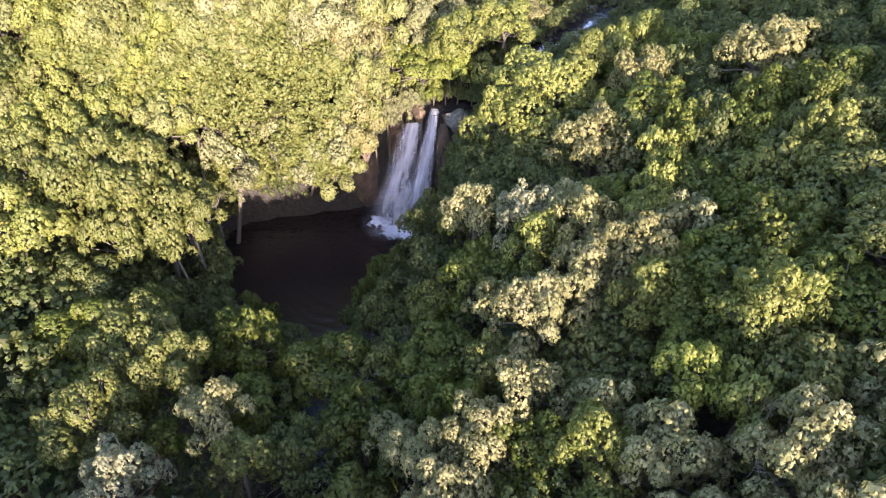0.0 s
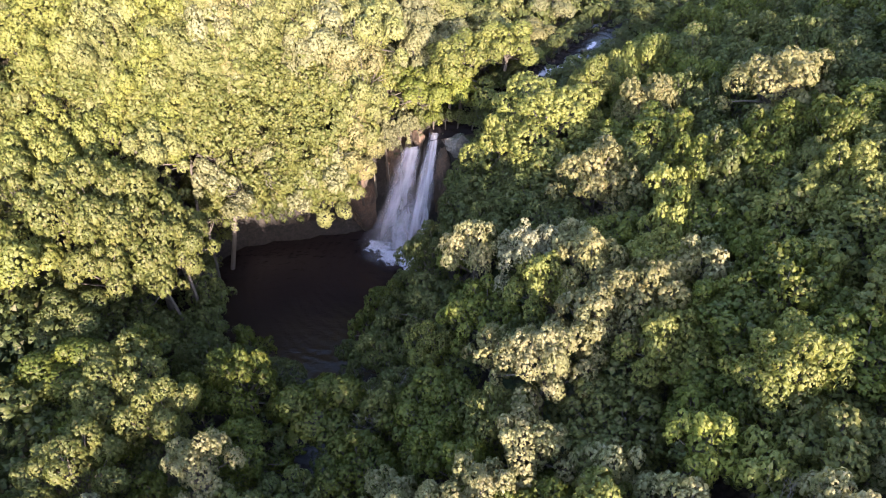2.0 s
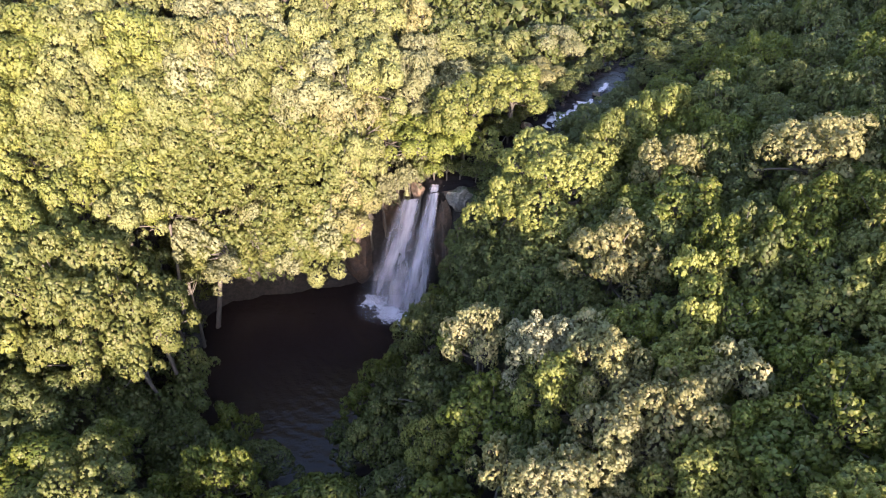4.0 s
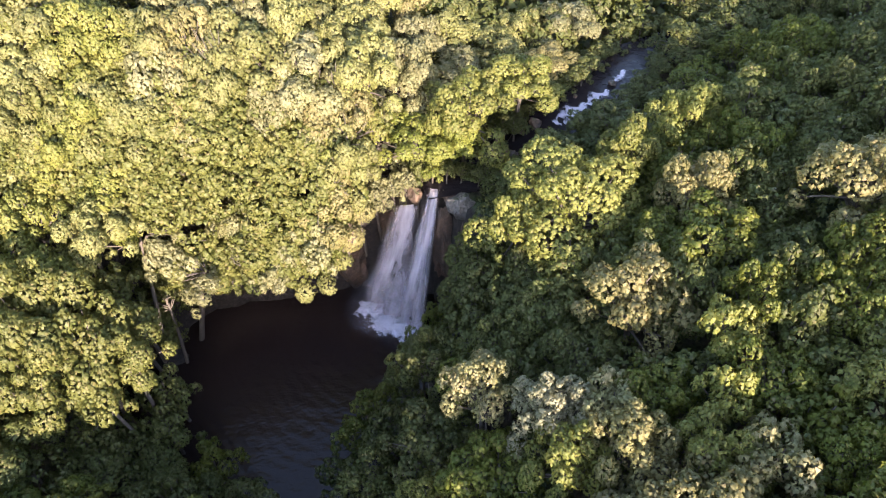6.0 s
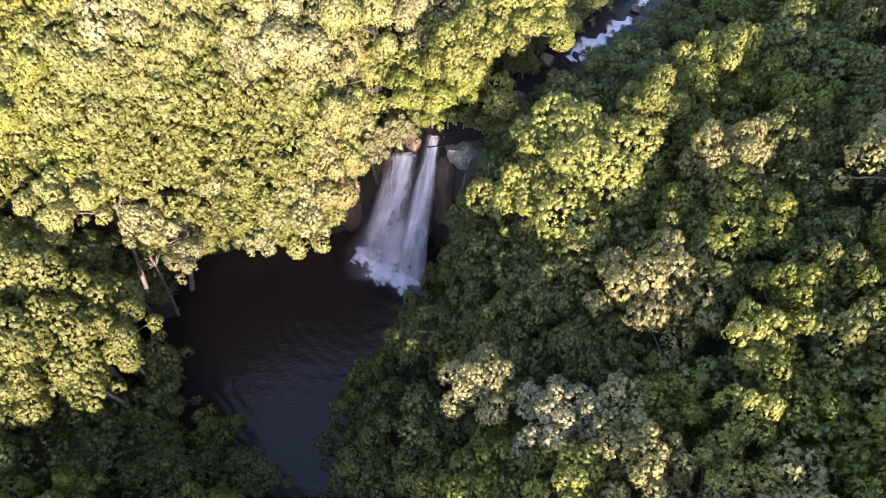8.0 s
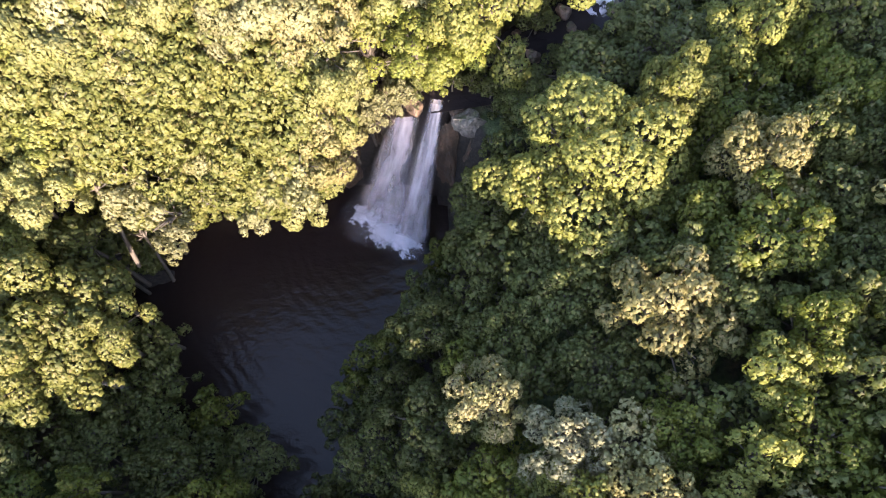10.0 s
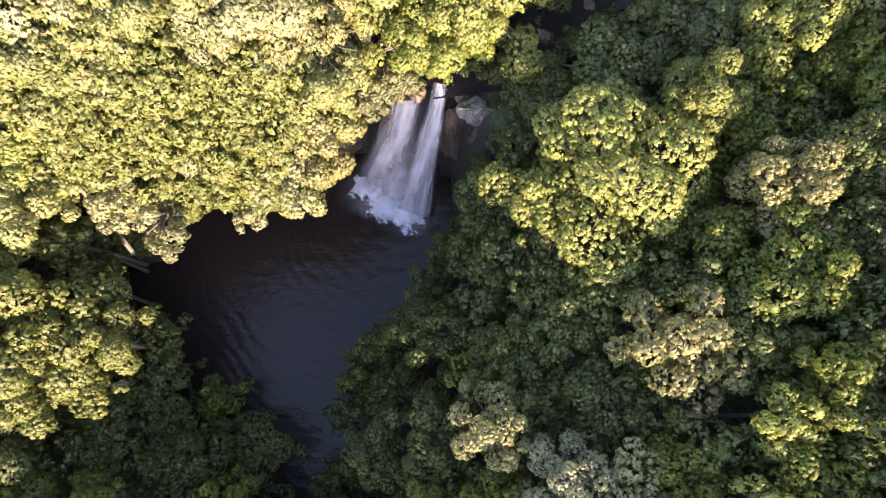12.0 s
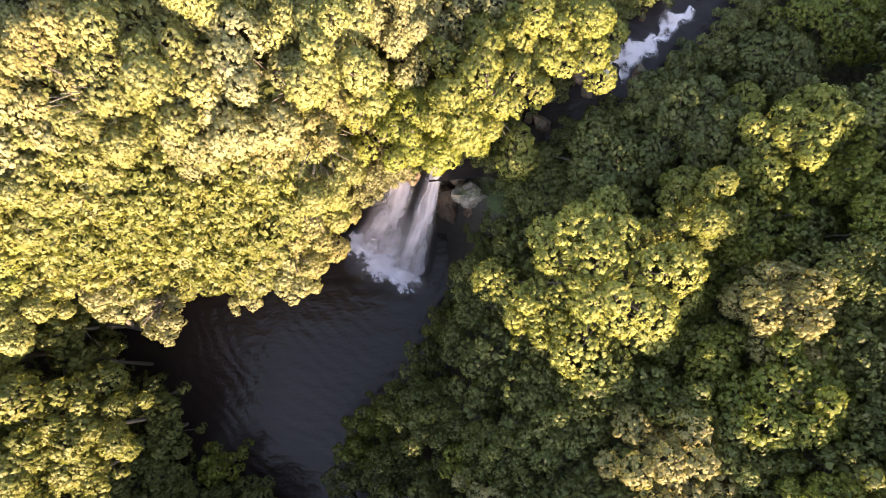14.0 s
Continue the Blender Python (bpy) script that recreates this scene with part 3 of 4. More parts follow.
def tree(x, y, top, r, shape="dome", colour="green", label="", lean=0.0, hang=0.0):
    """A tree whose crown has its top at that height and the radius r; the trunk goes down into the ground.
    lean: metres by which it tilts, each to its own side; hang: metres by which the crown hangs out towards the viewer's bank."""
    shape = "great" if r > 5.5 else "small" if r < 2.7 else shape
    i = pick.randrange(len(SHAPES[shape]))
    crown, trunk = MODELS[shape, i]
    foot = float(land(x, y))
    s = r / 5.2
    tall = min(max((top - foot) / 11.2, 0.75 * s), 1.5 * s)
    shrub = "shrub" in label
    ob = tagged(new("shrub" if shrub else "tree"), label or WORDS[colour][0], "shrub" if shrub else "tree", "shrubs by the water" if shrub else "trees of the wood")
    ob.matrix_world = Matrix.LocRotScale((x, y + lean, top - 11.2 * tall), Euler((radians(pick.uniform(-4, 4)) + math.atan2(lean, 10.0 * tall), radians(pick.uniform(-4, 4)), pick.uniform(0, 6.28))), (s, s * pick.uniform(0.92, 1.08), tall))
    if hang:
        ob.matrix_world = Matrix.Translation((x, y + hang, top - 10.6 * tall)) @ Matrix.Rotation(math.atan2(hang, 9.0 * tall), 4, "X") @ Matrix.Rotation(pick.uniform(0, 6.28), 4, "Z") @ Matrix.Diagonal((s, s, tall, 1.0))
    stem = part("trunk", trunk, ob)
    if not hang and -20 < x < -6 and y > 47 and float(basin_edge(np.array(x), np.array(y + lean))) < 1.2:
        # a tree over the water grows slantwise out of the bank behind it
        m = ob.matrix_world.copy()
        heart = m @ Vector((0, 0, 8.5))
        stem.matrix_basis = m.inverted() @ Matrix.Translation(heart) @ Matrix.Rotation(radians(48), 4, "X") @ Matrix.Translation(-heart) @ m
    leaves = part("crown", crown, ob)
    leaves.material_slots[0].link = "OBJECT"
    leaves.material_slots[0].material = LEAVES[colour]
    STANDING.append((x, y, r))
    return ob


# trees that can be told apart, by the water and on the right bank
tree(9.5, 50.9, 22.6, 6.2, "broad", "olive", "broad sunlit yellow-green tree spreading over the bank of the fall", lean=3.6)
tree(13.2, 55.6, 22.8, 2.9, "broad", "olive")
tree(5.4, 50.6, 20.6, 2.4, "dome", "olive")
tree(17.3, 51.0, 24.2, 3.4, "dome", "ochre", "pale ochre tree with rounded sunlit tufts")
tree(17.2, 46.3, 23.6, 4.3, "dome", "green", "rounded mid-green tree with dense leaf tufts")
tree(11.4, 42.6, 22.4, 4.0, "loose", "ochre")
tree(19.0, 60.6, 23.4, 3.4, "broad", "olive")
tree(6.4, 36.2, 20.8, 2.75, "dome", "silver", "silvery pale tree with fine leaves on the bank")
tree(2.6, 38.6, 19.4, 2.9, "loose", "cream", "creamy yellow tree with loose sunlit tufts")
tree(12.6, 30.4, 23.4, 3.8, "loose", "ochre")
tree(9.6, 29.4, 22.2, 3.2, "loose", "cream")
tree(17.0, 36.2, 23.4, 3.2, "dome", "green", "small round green dome of dense leaves")
tree(15.4, 39.2, 23.6, 2.3, "loose", "olive")
tree(14.6, 35.4, 23.0, 2.2, "loose", "olive")
tree(8.0, 39.8, 19.8, 3.2, "dome", "dark")
tree(6.4, 44.4, 18.6, 3.3, "dome", "dark")
tree(21.6, 50.0, 22.4, 3.4, "dome", "dark")
tree(21.4, 45.4, 23.0, 3.2, "dome", "dark")
tree(6.4, 26.7, 21.8, 3.2, "loose", "cream")
tree(4.6, 22.0, 20.0, 2.8, "loose", "cream")
tree(12.4, 19.8, 23.8, 2.2, "broad", "lime", "small bright lime-green tree among dark trees")
tree(10.0, 33.6, 22.6, 2.8, "loose", "ochre")
tree(13.2, 33.0, 23.0, 2.8, "loose", "olive")
tree(16.2, 25.4, 23.6, 4.0, "dome", "green")
tree(19.0, 28.2, 25.4, 4.0, "dome", "green")
tree(17.2, 18.6, 25.0, 3.8, "loose", "moss")
tree(20.2, 22.4, 26.0, 4.0, "dome", "green")
tree(10.7, 15.9, 22.8, 3.2, "loose", "cream")
tree(7.6, 17.2, 21.2, 2.8, "loose", "olive")
tree(-0.8, 43.8, 14.3, 3.2, "dome", "dark", "round grey-green tree leaning over the pool's edge")
for x, y, top, r in ((3.6, 57.2, 12.8, 1.7), (2.7, 55.4, 10.6, 1.8), (1.5, 53.9, 7.8, 1.7), (4.7, 58.6, 14.6, 1.9), (1.0, 51.8, 7.4, 1.8), (2.2, 57.2, 8.6, 1.2)):
    tree(x, y, top, r, "small", "dark", "dark green shrub on the rocks beside the fall")
for x, y, top, r in ((-23.4, 50.2, 10.2, 2.3), (-26.0, 48.6, 11.4, 2.4), (-29.0, 48.0, 11.8, 2.4)):
    tree(x, y, top, r, "small", "dark", "dark shaded shrub at the foot of the slope", lean=1.5)
tree(-0.6, 37.4, 13.8, 4.0, "dome", "dark")
tree(-3.6, 40.8, 9.8, 3.0, "dome", "dark")
tree(2.4, 47.4, 15.4, 3.6, "dome", "dark")
tree(2.8, 52.4, 14.4, 3.2, "dome", "dark")
tree(4.8, 55.2, 13.6, 2.4, "dome", "dark")
tree(-4.6, 36.0, 10.6, 3.2, "dome", "dark")
tree(9.6, 59.6, 18.8, 4.2, "dome", "dark")
tree(5.6, 58.6, 16.6, 2.8, "dome", "dark")
tree(14.4, 61.0, 20.4, 4.2, "dome", "dark")
tree(3.8, 60.8, 15.4, 2.1, "dome", "dark", "dark tree overhanging the stream above the fall")
tree(11.8, 63.4, 18.8, 2.3, "dome", "dark", "dark tree overhanging the stream above the fall")
tree(24.0, 61.0, 24.0, 4.2, "dome", "dark")
tree(26.0, 48.0, 28.0, 4.4, "loose", "ochre")
# shrubs along the stream above the fall
rnd = random.Random(21)
for k in range(2, 20):
    a, b = UPSTREAM[1 + k // 5], UPSTREAM[2 + k // 5]
    f = (k % 5) / 5
    way = Vector((b[0] - a[0], b[1] - a[1], 0)).normalized()
    for side in (-1, 1):
        off = side * rnd.uniform(2.4, 3.0)
        tree(a[0] + (b[0] - a[0]) * f - way.y * off, a[1] + (b[1] - a[1]) * f + way.x * off, a[2] + (b[2] - a[2]) * f + rnd.uniform(1.6, 2.6), rnd.uniform(1.3, 1.8), "small", "dark", "dark shrub on the bank of the stream")
for x, y, top, r in ((23.0, 75.0, 20.6, 3.2), (27.0, 76.6, 21.6, 3.4), (31.2, 78.4, 22.2, 3.5), (24.5, 81.5, 21.5, 3.4)):
    tree(x, y, top, r, "dome", "dark")
for x, y, top, r, colour in ((-6.4, 41.2, 7.0, 2.3, "green"), (-7.4, 38.4, 6.4, 2.2, "dark"), (-3.2, 45.0, 8.8, 2.3, "dark"), (-4.8, 43.2, 8.2, 2.2, "green"), (-1.6, 47.6, 9.6, 2.2, "dark"), (-0.4, 50.2, 9.4, 2.0, "green")):
    tree(x, y, top, r, "small", colour, "dark green shrub at the pool's edge")
# front left
tree(-21.8, 30.0, 15.2, 3.6, "broad", "moss", "yellow-green tree with sunlit outer boughs near the pool")
tree(-14.6, 32.0, 12.0, 3.2, "dome", "green")
tree(-18.0, 27.4, 14.4, 3.0, "broad", "moss")
tree(-21.6, 22.6, 15.9, 3.2, "broad", "moss")
tree(-15.0, 22.8, 15.2, 2.8, "loose", "cream")
tree(-12.6, 20.6, 14.2, 2.4, "broad", "moss")
tree(-18.2, 18.2, 15.8, 2.9, "loose", "silver", "pale dry tree with sparse greyish leaves")
tree(-9.4, 21.4, 12.8, 3.4, "dome", "dark")
tree(-17.4, 35.4, 10.2, 3.2, "dome", "dark")
tree(-13.8, 36.0, 5.8, 3.0, "dome", "dark")
tree(-20.2, 37.8, 7.2, 3.2, "dome", "dark")
tree(-24.0, 37.0, 9.0, 3.0, "dome", "dark")
# the big tree left of the pool
tree(-24.8, 42.2, 17.6, 4.6, "broad", "moss", "large sunlit tree leaning over the edge of the pool", lean=1.5)
tree(-28.6, 44.4, 19.4, 4.4, "broad", "moss", lean=1.5)
tree(-27.6, 39.4, 17.0, 3.8, "broad", "moss", lean=1.5)
tree(-22.0, 43.4, 14.4, 2.8, "broad", "moss")
tree(-22.6, 40.8, 13.8, 2.4, "broad", "moss")
tree(-29.6, 36.6, 12.4, 3.6, "broad", "dark")
tree(-34.6, 39.4, 18.6, 4.8, "broad", "olive")
tree(-34.0, 45.0, 19.6, 3.6, "broad", "moss")
tree(-2.6, 31.4, 11.4, 3.2, "dome", "dark")
tree(-1.6, 18.8, 17.6, 2.7, "loose", "cream")
tree(2.2, 19.0, 19.0, 2.8, "loose", "cream")
tree(0.4, 15.8, 18.4, 2.8, "loose", "cream")
tree(-4.2, 29.0, 12.0, 2.2, "loose", "moss")
for x, y, top, r in ((-28.6, 48.0, 18.4, 2.9), (-31.6, 47.6, 19.4, 3.2), (-35.0, 48.4, 20.0, 3.2), (-29.8, 51.2, 20.2, 2.9), (-33.4, 51.4, 20.8, 3.0)):
    tree(x, y, top, r, "broad", "olive")
for x, y, top, r in ((-23.4, 49.2, 18.6, 2.5), (-26.6, 49.0, 19.4, 2.7)):
    tree(x, y, top, r, "broad", "straw", lean=2.4)
# lobes of leaves that hang lowest over the pool, round the gap with the dead branches
for x, y, top, r in ((-19.4, 50.0, 16.0, 2.6), (-17.6, 48.9, 13.2, 2.1), (-15.4, 49.6, 12.4, 1.8), (-13.6, 50.3, 14.4, 2.4), (-11.4, 52.2, 15.0, 2.3)):
    tree(x, y, top, r, "broad", "gold", "pale golden-green tree hanging low over the pool", lean=2.4)
# dark shrubs added inside the gap to stand for its deep shade
for x, y, top, r in ((-17.6, 53.4, 9.6, 2.0), (-15.4, 53.6, 9.4, 2.0), (-16.4, 55.0, 12.0, 2.2)):
    tree(x, y, top, r, "small", "dark", "dark shrub added for the deep shade in the gap of the trees", lean=1.5)
for x, y, top, r in ((-21.0, 42.2, 7.4, 2.4), (-21.4, 45.0, 8.2, 2.5), (-23.0, 39.4, 8.4, 2.5), (-25.4, 39.8, 9.6, 2.5), (-27.8, 37.2, 10.6, 2.5), (-30.0, 39.6, 11.4, 2.5), (-24.4, 47.2, 10.6, 2.6)):
    tree(x, y, top, r, "small", "dark", "dark shrub under the large tree by the pool")
for x, y, top, r in ((-24.6, 49.8, 14.6, 2.5), (-27.0, 50.4, 16.4, 2.6)):
    tree(x, y, top, r, "broad", "moss", "moss-green tree in the hollow behind the large tree")
# on the cliff beside the fall
for x, y, top, r, colour in ((-7.6, 57.2, 15.0, 2.4, "gold"), (-4.8, 58.6, 15.2, 2.1, "gold"), (-3.3, 59.9, 15.6, 1.5, "gold"), (-9.0, 58.4, 18.6, 3.0, "gold"), (-5.6, 60.6, 19.6, 2.9, "olive"), (-3.4, 62.8, 20.6, 2.9, "gold"), (-7.6, 62.0, 22.6, 3.2, "gold"), (-11.6, 57.6, 20.6, 3.0, "olive")):
    tree(x, y, top, r, "broad", colour, "sunlit golden-green tree on the cliff beside the waterfall", lean=2.2)
for x, y, top, r in ((-3.3, 59.8, 15.2, 1.3), (-4.4, 59.4, 14.8, 1.4), (-5.8, 58.6, 14.4, 1.6), (-7.2, 57.6, 13.8, 1.7), (-8.6, 57.0, 13.6, 1.8), (-10.0, 56.2, 13.2, 1.9)):
    tree(x, y, top, r, "small", "gold", "sunlit golden-green shrub hanging over the veil of water", hang=1.0)
# over the lip
tree(-2.4, 62.0, 18.7, 3.7, "broad", "lime", "bright green tree hanging over the waterfall's lip")
tree(0.8, 62.6, 19.0, 2.8, "broad", "lime")
tree(-0.9, 61.6, 15.6, 1.7, "broad", "lime", "lime-green shrub hanging low over the water")
for x, y, top, r in ((-2.4, 61.4, 15.4, 1.6), (0.3, 61.3, 15.2, 1.4), (1.5, 61.2, 14.8, 1.5), (3.0, 60.4, 14.6, 1.3), (3.4, 62.6, 15.6, 1.7), (6.2, 64.8, 17.2, 1.8)):
    tree(x, y, top, r, "small", "dark", "dark shrub behind the boulders of the stream")
tree(1.8, 63.6, 22.0, 4.0, "broad", "olive")
tree(6.4, 66.4, 21.6, 3.8, "broad", "olive")


# ---------------------------------------------------------------- the rest of the wood
def wooded(x, y):
    """Whether a tree may stand there."""
    edge = float(pool_edge(np.array(x), np.array(y)))
    away, _ = upstream(np.array([x]), np.array([y]))
    return edge > 0.4 and (y < 74 or away[0] > 1.6) and float(basin_edge(np.array(x), np.array(y))) > 1.2 and (y < 58 or y > 74 or away[0] > 2.9) and not (-10.0 < x < 4.2 and 54.0 < y < 61.5)


def in_view(x, y):
    """The stretch of the wood that lies under the flight."""
    return 11 < y < 78 and abs(x) < 13 + 0.49 * y


# hues by area: paler ones add sunlight to near, darker ones shade to rise and shade
HUES = {
    "hill": (("broad", "gold"), ("broad", "straw"), ("broad", "gold"), ("broad", "straw"), ("broad", "ochre"), ("broad", "gold"), ("broad", "straw")),
    "bank": (("dome", "green"), ("dome", "dark"), ("dome", "green"), ("loose", "cream"), ("dome", "green"), ("loose", "ochre"), ("loose", "olive"), ("dome", "moss")),
    "rise": (("dome", "green"), ("dome", "dark"), ("dome", "green"), ("dome", "moss"), ("loose", "green"), ("dome", "dark")),
    "shade": (("dome", "green"), ("dome", "dark"), ("dome", "green"), ("dome", "moss"), ("dome", "dark")),
    "near": (("loose", "olive"), ("dome", "green"), ("loose", "cream"), ("dome", "green"), ("loose", "olive"), ("dome", "moss")),
    "front": (("broad", "green"), ("dome", "dark"), ("dome", "green")),
}


def fill(x0, x1, y0, y1, gap, r0, r1, tries, seed, sink=0.0):
    """Trees at random, no closer than the crowns allow."""
    rnd = random.Random(seed)
    for _ in range(tries):
        x, y, r = rnd.uniform(x0, x1), rnd.uniform(y0, y1), rnd.uniform(r0, r1)
        if not in_view(x, y) or not wooded(x, y) or any((x - a) ** 2 + (y - b) ** 2 < (gap * (r + c)) ** 2 for a, b, c in STANDING):
            continue
        if 8 < x < 21 and 62 < y < 73 and upstream(np.array([x]), np.array([y]))[0][0] < 2.4 + r:
            continue
        top = float(canopy(np.array(x), np.array(y))) + rnd.uniform(-0.8, 0.6) - sink
        shape, colour = rnd.choice(HUES["near" if x > 4 and y < (37 if x > 9 else 27) else "rise" if x > 17 and y < hill_foot(x) else "shade" if x > -6 and 38 < y < hill_foot(x) else "hill" if y > hill_foot(x) else "bank" if x > -6 else "front"])
        if shape == "loose" and y < hill_foot(x) and x < 17:
            top, r = top + 1.1, min(r, 3.2)
        tree(x, y, top, r, shape, colour)


# the steep slope beyond the pool: rows of trees one above the other
rnd, k = random.Random(3), 0
for back, step, r0, lean in ((0.9, 2.5, 2.7, 4.2), (2.9, 2.7, 2.8, 3.4), (4.8, 2.9, 3.0, 2.4), (7.4, 3.6, 3.2, 0.6), (10.8, 4.2, 3.5, 0.0)):
    x = -42.0 + back * 0.4
    while x < -3.2 + back * 0.3:
        y = float(hill_foot(x)) + 0.7 + back * 1.06 + rnd.uniform(-0.5, 0.5)
        k += 1
        if all((x - a) ** 2 + (y - b) ** 2 > (0.45 * (r0 + c)) ** 2 for a, b, c in STANDING if c > 3.6) and not (-8.2 < x < 4.2 and 53.0 < y < 61) and math.hypot(x + 16.6, y - 52.4) > 2.7:
            shape, colour = rnd.choice(HUES["hill"])
            tree(x, y, float(canopy(np.array(x), np.array(y))) + rnd.uniform(-0.8, 0.8), r0 * rnd.uniform(0.9, 1.25), shape, ("olive" if k % 2 else "straw") if x < -23 else colour, lean=lean)
        x += step * rnd.uniform(0.8, 1.2)

STANDING.append((-16.6, 52.6, 1.2))  # the gap with the dead branches stays open
fill(-55, 55, 3, 78, 0.62, 3.0, 4.4, 7000, 1, 0.5)
fill(-34, 55, 50, 78, 0.54, 2.7, 3.4, 4000, 6)
fill(-2, 32, 8, 62, 0.47, 2.5, 3.2, 4500, 8, 0.4)
fill(-55, 55, 3, 78, 0.62, 1.9, 2.6, 5000, 2, 0.8)


def undergrowth(beyond, colour):
    """Saplings and shrubs that fill the gaps under and between the trees, as one mass."""
    rnd, rng = random.Random(4), np.random.default_rng(4)
    spots, ways, seen = [], [], []
    for _ in range(9000):
        x, y, r = rnd.uniform(-55, 55), rnd.uniform(3, 78), rnd.uniform(1.3, 2.4)
        if not in_view(x, y) or (y > hill_foot(x)) != beyond or not wooded(x, y) or any((x - a) ** 2 + (y - b) ** 2 < (0.7 * (r + c)) ** 2 for a, b, c in seen):
            continue
        seen.append((x, y, r))
        top = max(float(canopy(np.array(x), np.array(y))) - (rnd.uniform(1.4, 3.2) if x > 1 and not beyond else rnd.uniform(3.0, 5.0)), float(land(x, y)) + 1.0)
        way = rng.normal(size=(50, 3))
        way /= np.linalg.norm(way, axis=1)[:, None]
        way[:, 2] = np.abs(way[:, 2]) * 1.1 - 0.1
        spots.append(np.array((x, y, top - r)) + way * rng.uniform(0.7, 1.05, (50, 1)) * r)
        ways.append(way)
    if not beyond:
        for _ in range(900):
            x, y, r = rnd.uniform(-36, -8), rnd.uniform(43, 57), rnd.uniform(0.7, 1.3)
            if not 0.1 < float(pool_edge(np.array(x), np.array(y))) < 1.6:
                continue
            way = rng.normal(size=(40, 3))
            way /= np.linalg.norm(way, axis=1)[:, None]
            way[:, 2] = np.abs(way[:, 2])
            spots.append(np.array((x, y, float(land(x, y)))) + way * r)
            ways.append(way)
    else:
        for _ in range(150):
            x, r = rnd.uniform(-24, -9.6), rnd.uniform(0.9, 1.5)
            way = rng.normal(size=(50, 3))
            way /= np.linalg.norm(way, axis=1)[:, None]
            if abs(x + 16.6) < 1.2:
                continue
            way[:, 1] = np.where(way[:, 2] < 0.3, -np.abs(way[:, 1]), way[:, 1])
            spots.append(np.array((x, float(hill_foot(x)) + rnd.uniform(2.6, 4.8), rnd.uniform(9.0, 12.0))) + way * r)
            ways.append(way)
        for _ in range(400):
            x, r = rnd.uniform(-38, -7.0), rnd.uniform(0.9, 1.7)
            y = float(hill_foot(x)) + rnd.uniform(3.2, 13.0)
            way = rng.normal(size=(50, 3))
            way /= np.linalg.norm(way, axis=1)[:, None]
            if math.hypot(x + 16.6, y - 52.6) < 1.6:
                continue
            way[:, 1] = np.where(way[:, 2] < 0, -np.abs(way[:, 1]), way[:, 1])
            spots.append(np.array((x, y, float(canopy(np.array(x), np.array(y))) - rnd.uniform(3.4, 5.4))) + way * r)
            ways.append(way)
    verts, faces, bulge = leaf_faces(rng, np.concatenate(spots), np.concatenate(ways), 0.32, 8)
    return quick_mesh("undergrowth", verts, faces, LEAVES[colour], bulge)


tagged(new("undergrowth", undergrowth(True, "moss")), "moss-green shrubs under the trees of the slope", "undergrowth", kind="stuff")
tagged(new("undergrowth", undergrowth(False, "dark")), "dark green shrubs and saplings between the trees", "undergrowth", kind="stuff")


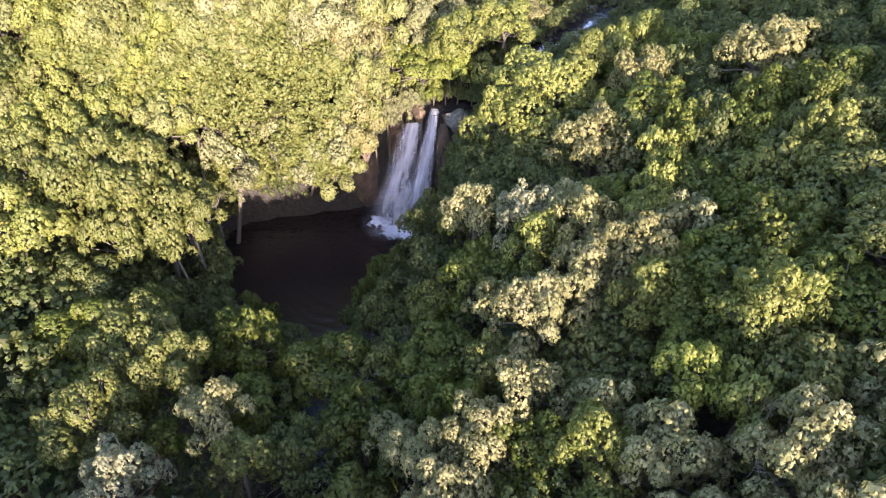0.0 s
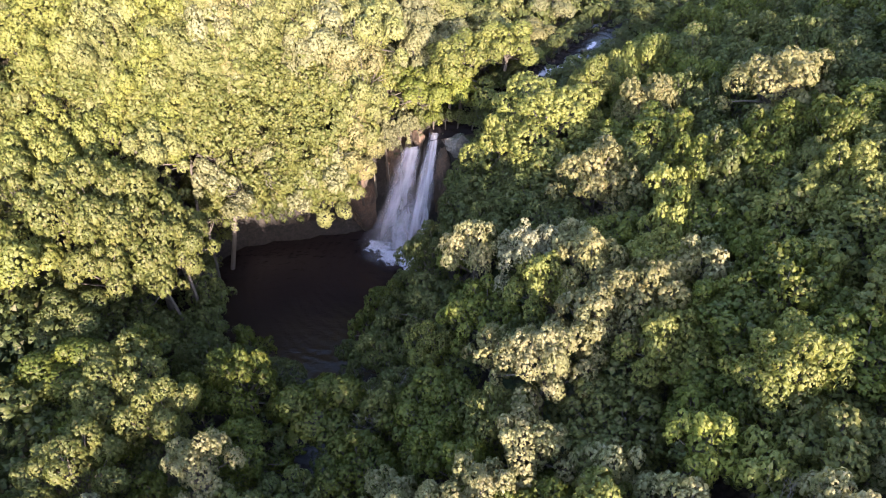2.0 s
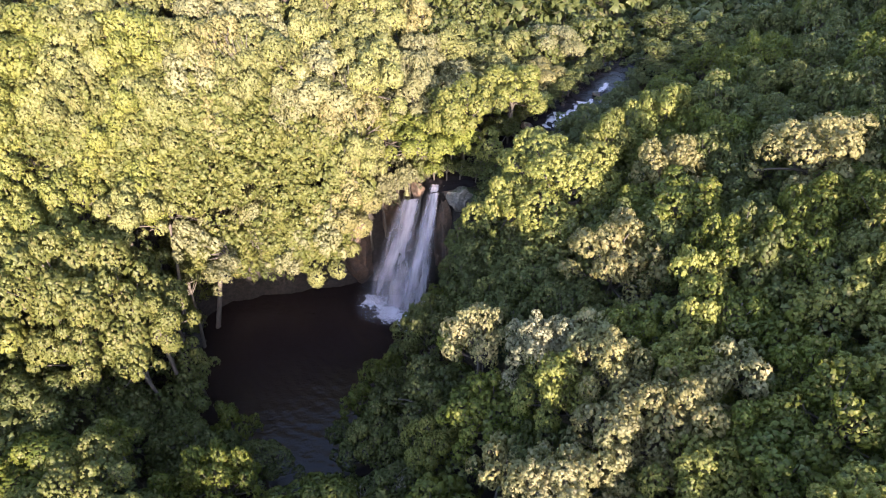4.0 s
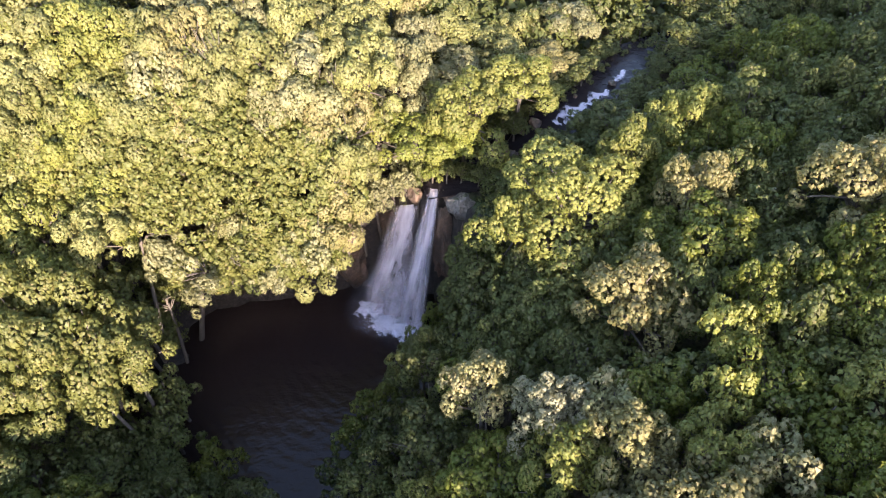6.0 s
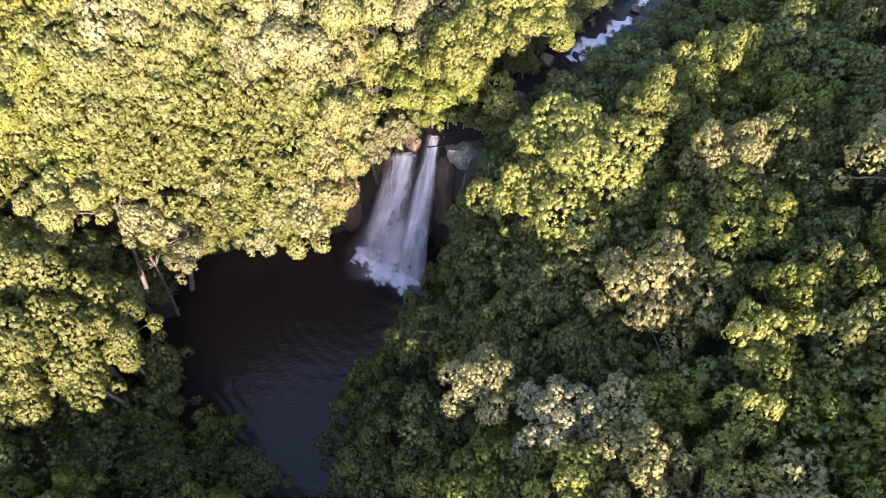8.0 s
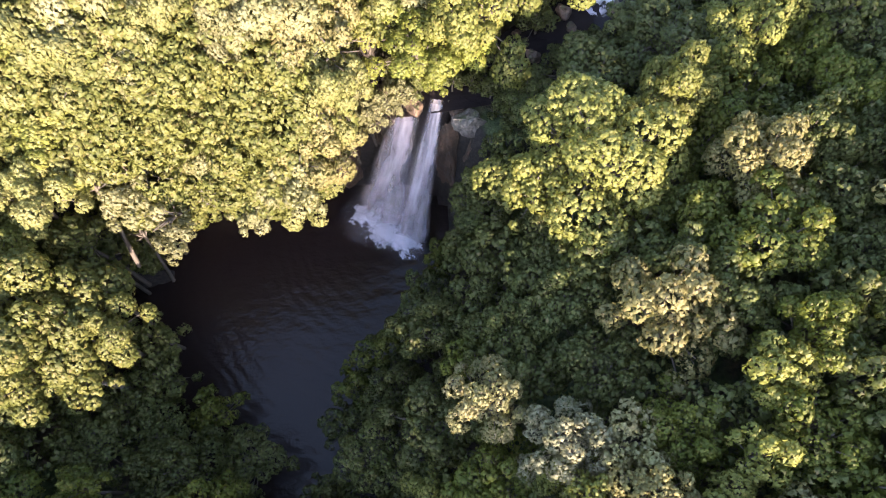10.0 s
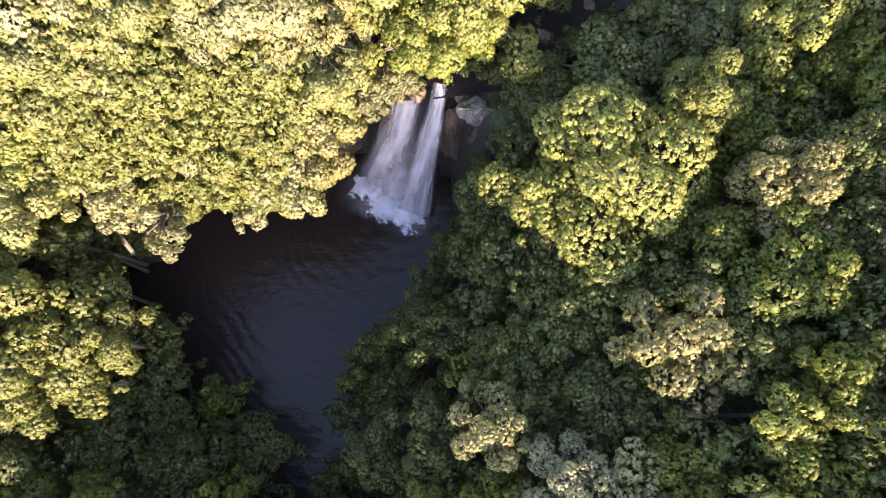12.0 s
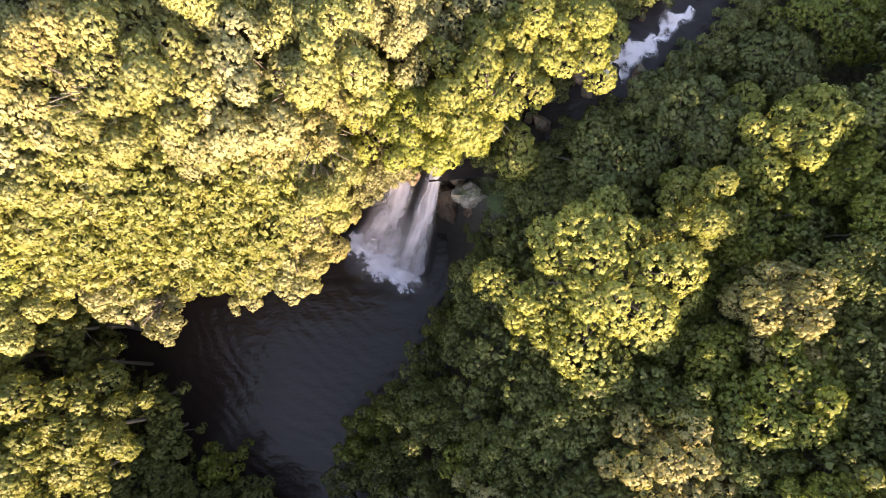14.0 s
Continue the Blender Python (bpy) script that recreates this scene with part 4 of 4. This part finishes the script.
def bare_tree(x, y, foot, top, seed, label):
    """A leafless tree: a bent stem that forks three times."""
    rnd = random.Random(seed)
    bm = bmesh.new()

    def fork(a, way, length, r, depth):
        b = a + way * length
        limb(bm, a, b, r, r * 0.6, 6 if depth < 2 else 4, length * 0.08, rnd)
        if depth < 4:
            for _ in range(3 if depth else 4):
                turn = Vector((rnd.uniform(-1, 1), rnd.uniform(-1, 1), rnd.uniform(-0.1, 0.7)))
                fork(a.lerp(b, rnd.uniform(0.6, 1.0)), (way + turn * 0.9).normalized(), length * rnd.uniform(0.5, 0.75), r * 0.55, depth + 1)

    tall = top - foot
    fork(Vector((0, 0, -1)), Vector((0.1, -0.1, 1)).normalized(), tall * 0.45 + 1, 0.011 * tall, 0)
    ob = tagged(new("bare_tree", bm_mesh("bare_tree", bm, DEAD_WOOD, soft=True)), label, "bare tree")
    ob.location = (x, y, foot)
    return ob


bare_tree(-4.2, 29.8, 4.0, 11.6, 2, "bleached leafless tree standing among dark shrubs")
bare_tree(-16.2, 53.4, 9.5, 13.0, 5, "dead grey branches in a gap of the canopy")
bare_tree(13.8, 15.4, 19.0, 22.8, 7, "dry leafless branches rising from the canopy")


# ---------------------------------------------------------------- far woods
def far_woods():
    """The wood beyond, as one mass of crowns, with unseen raised ones behind the start that shade the pool."""
    rnd, rng = random.Random(9), np.random.default_rng(9)
    spots, ways, seen, fine = [], [], [], ([], [])
    for i in range(15000):
        x, y = (rnd.uniform(-130, 130), rnd.uniform(-60, 230)) if i < 6000 else (rnd.uniform(-75, 75), rnd.uniform(-25, 130))
        if in_view(x, y):
            continue
        r = rnd.uniform(3.2, 5.0)
        if any((x - a) ** 2 + (y - b) ** 2 < (0.52 * (r + c)) ** 2 for a, b, c in seen) or not wooded(x, y):
            continue
        seen.append((x, y, r))
        near = 0 < y < 130 and -70 < x < 70
        top = float(canopy(np.array(x), np.array(y))) + rnd.uniform(-1.5, 1.0)
        edge = 8 < y < 84 and abs(x) < 21 + 0.49 * y
        n = 200 if edge else 80 if near else 32
        way = rng.normal(size=(n, 3))
        way /= np.linalg.norm(way, axis=1)[:, None]
        way[:, 2] = np.abs(way[:, 2]) * 1.1 - 0.2
        bump = rng.uniform(0.75, 1.05, (n, 1))
        (fine[0] if edge else spots).append(np.array((x, y, top - r)) + way * bump * np.array((r, r, r)))
        (fine[1] if edge else ways).append(way)
    verts, faces, bulge = leaf_faces(rng, np.concatenate(spots), np.concatenate(ways), 1.1, 5)
    more, rest, swell = leaf_faces(rng, np.concatenate(fine[0]), np.concatenate(fine[1]), 0.48, 8)
    return quick_mesh("far_woods", np.concatenate([verts, more]), np.concatenate([faces, rest + len(verts)]), LEAVES["dark"], np.concatenate([bulge, swell]))


tagged(new("far_woods", far_woods()), "dense green woodland canopy, distant and, unseen, behind the start", "woodland", kind="stuff")
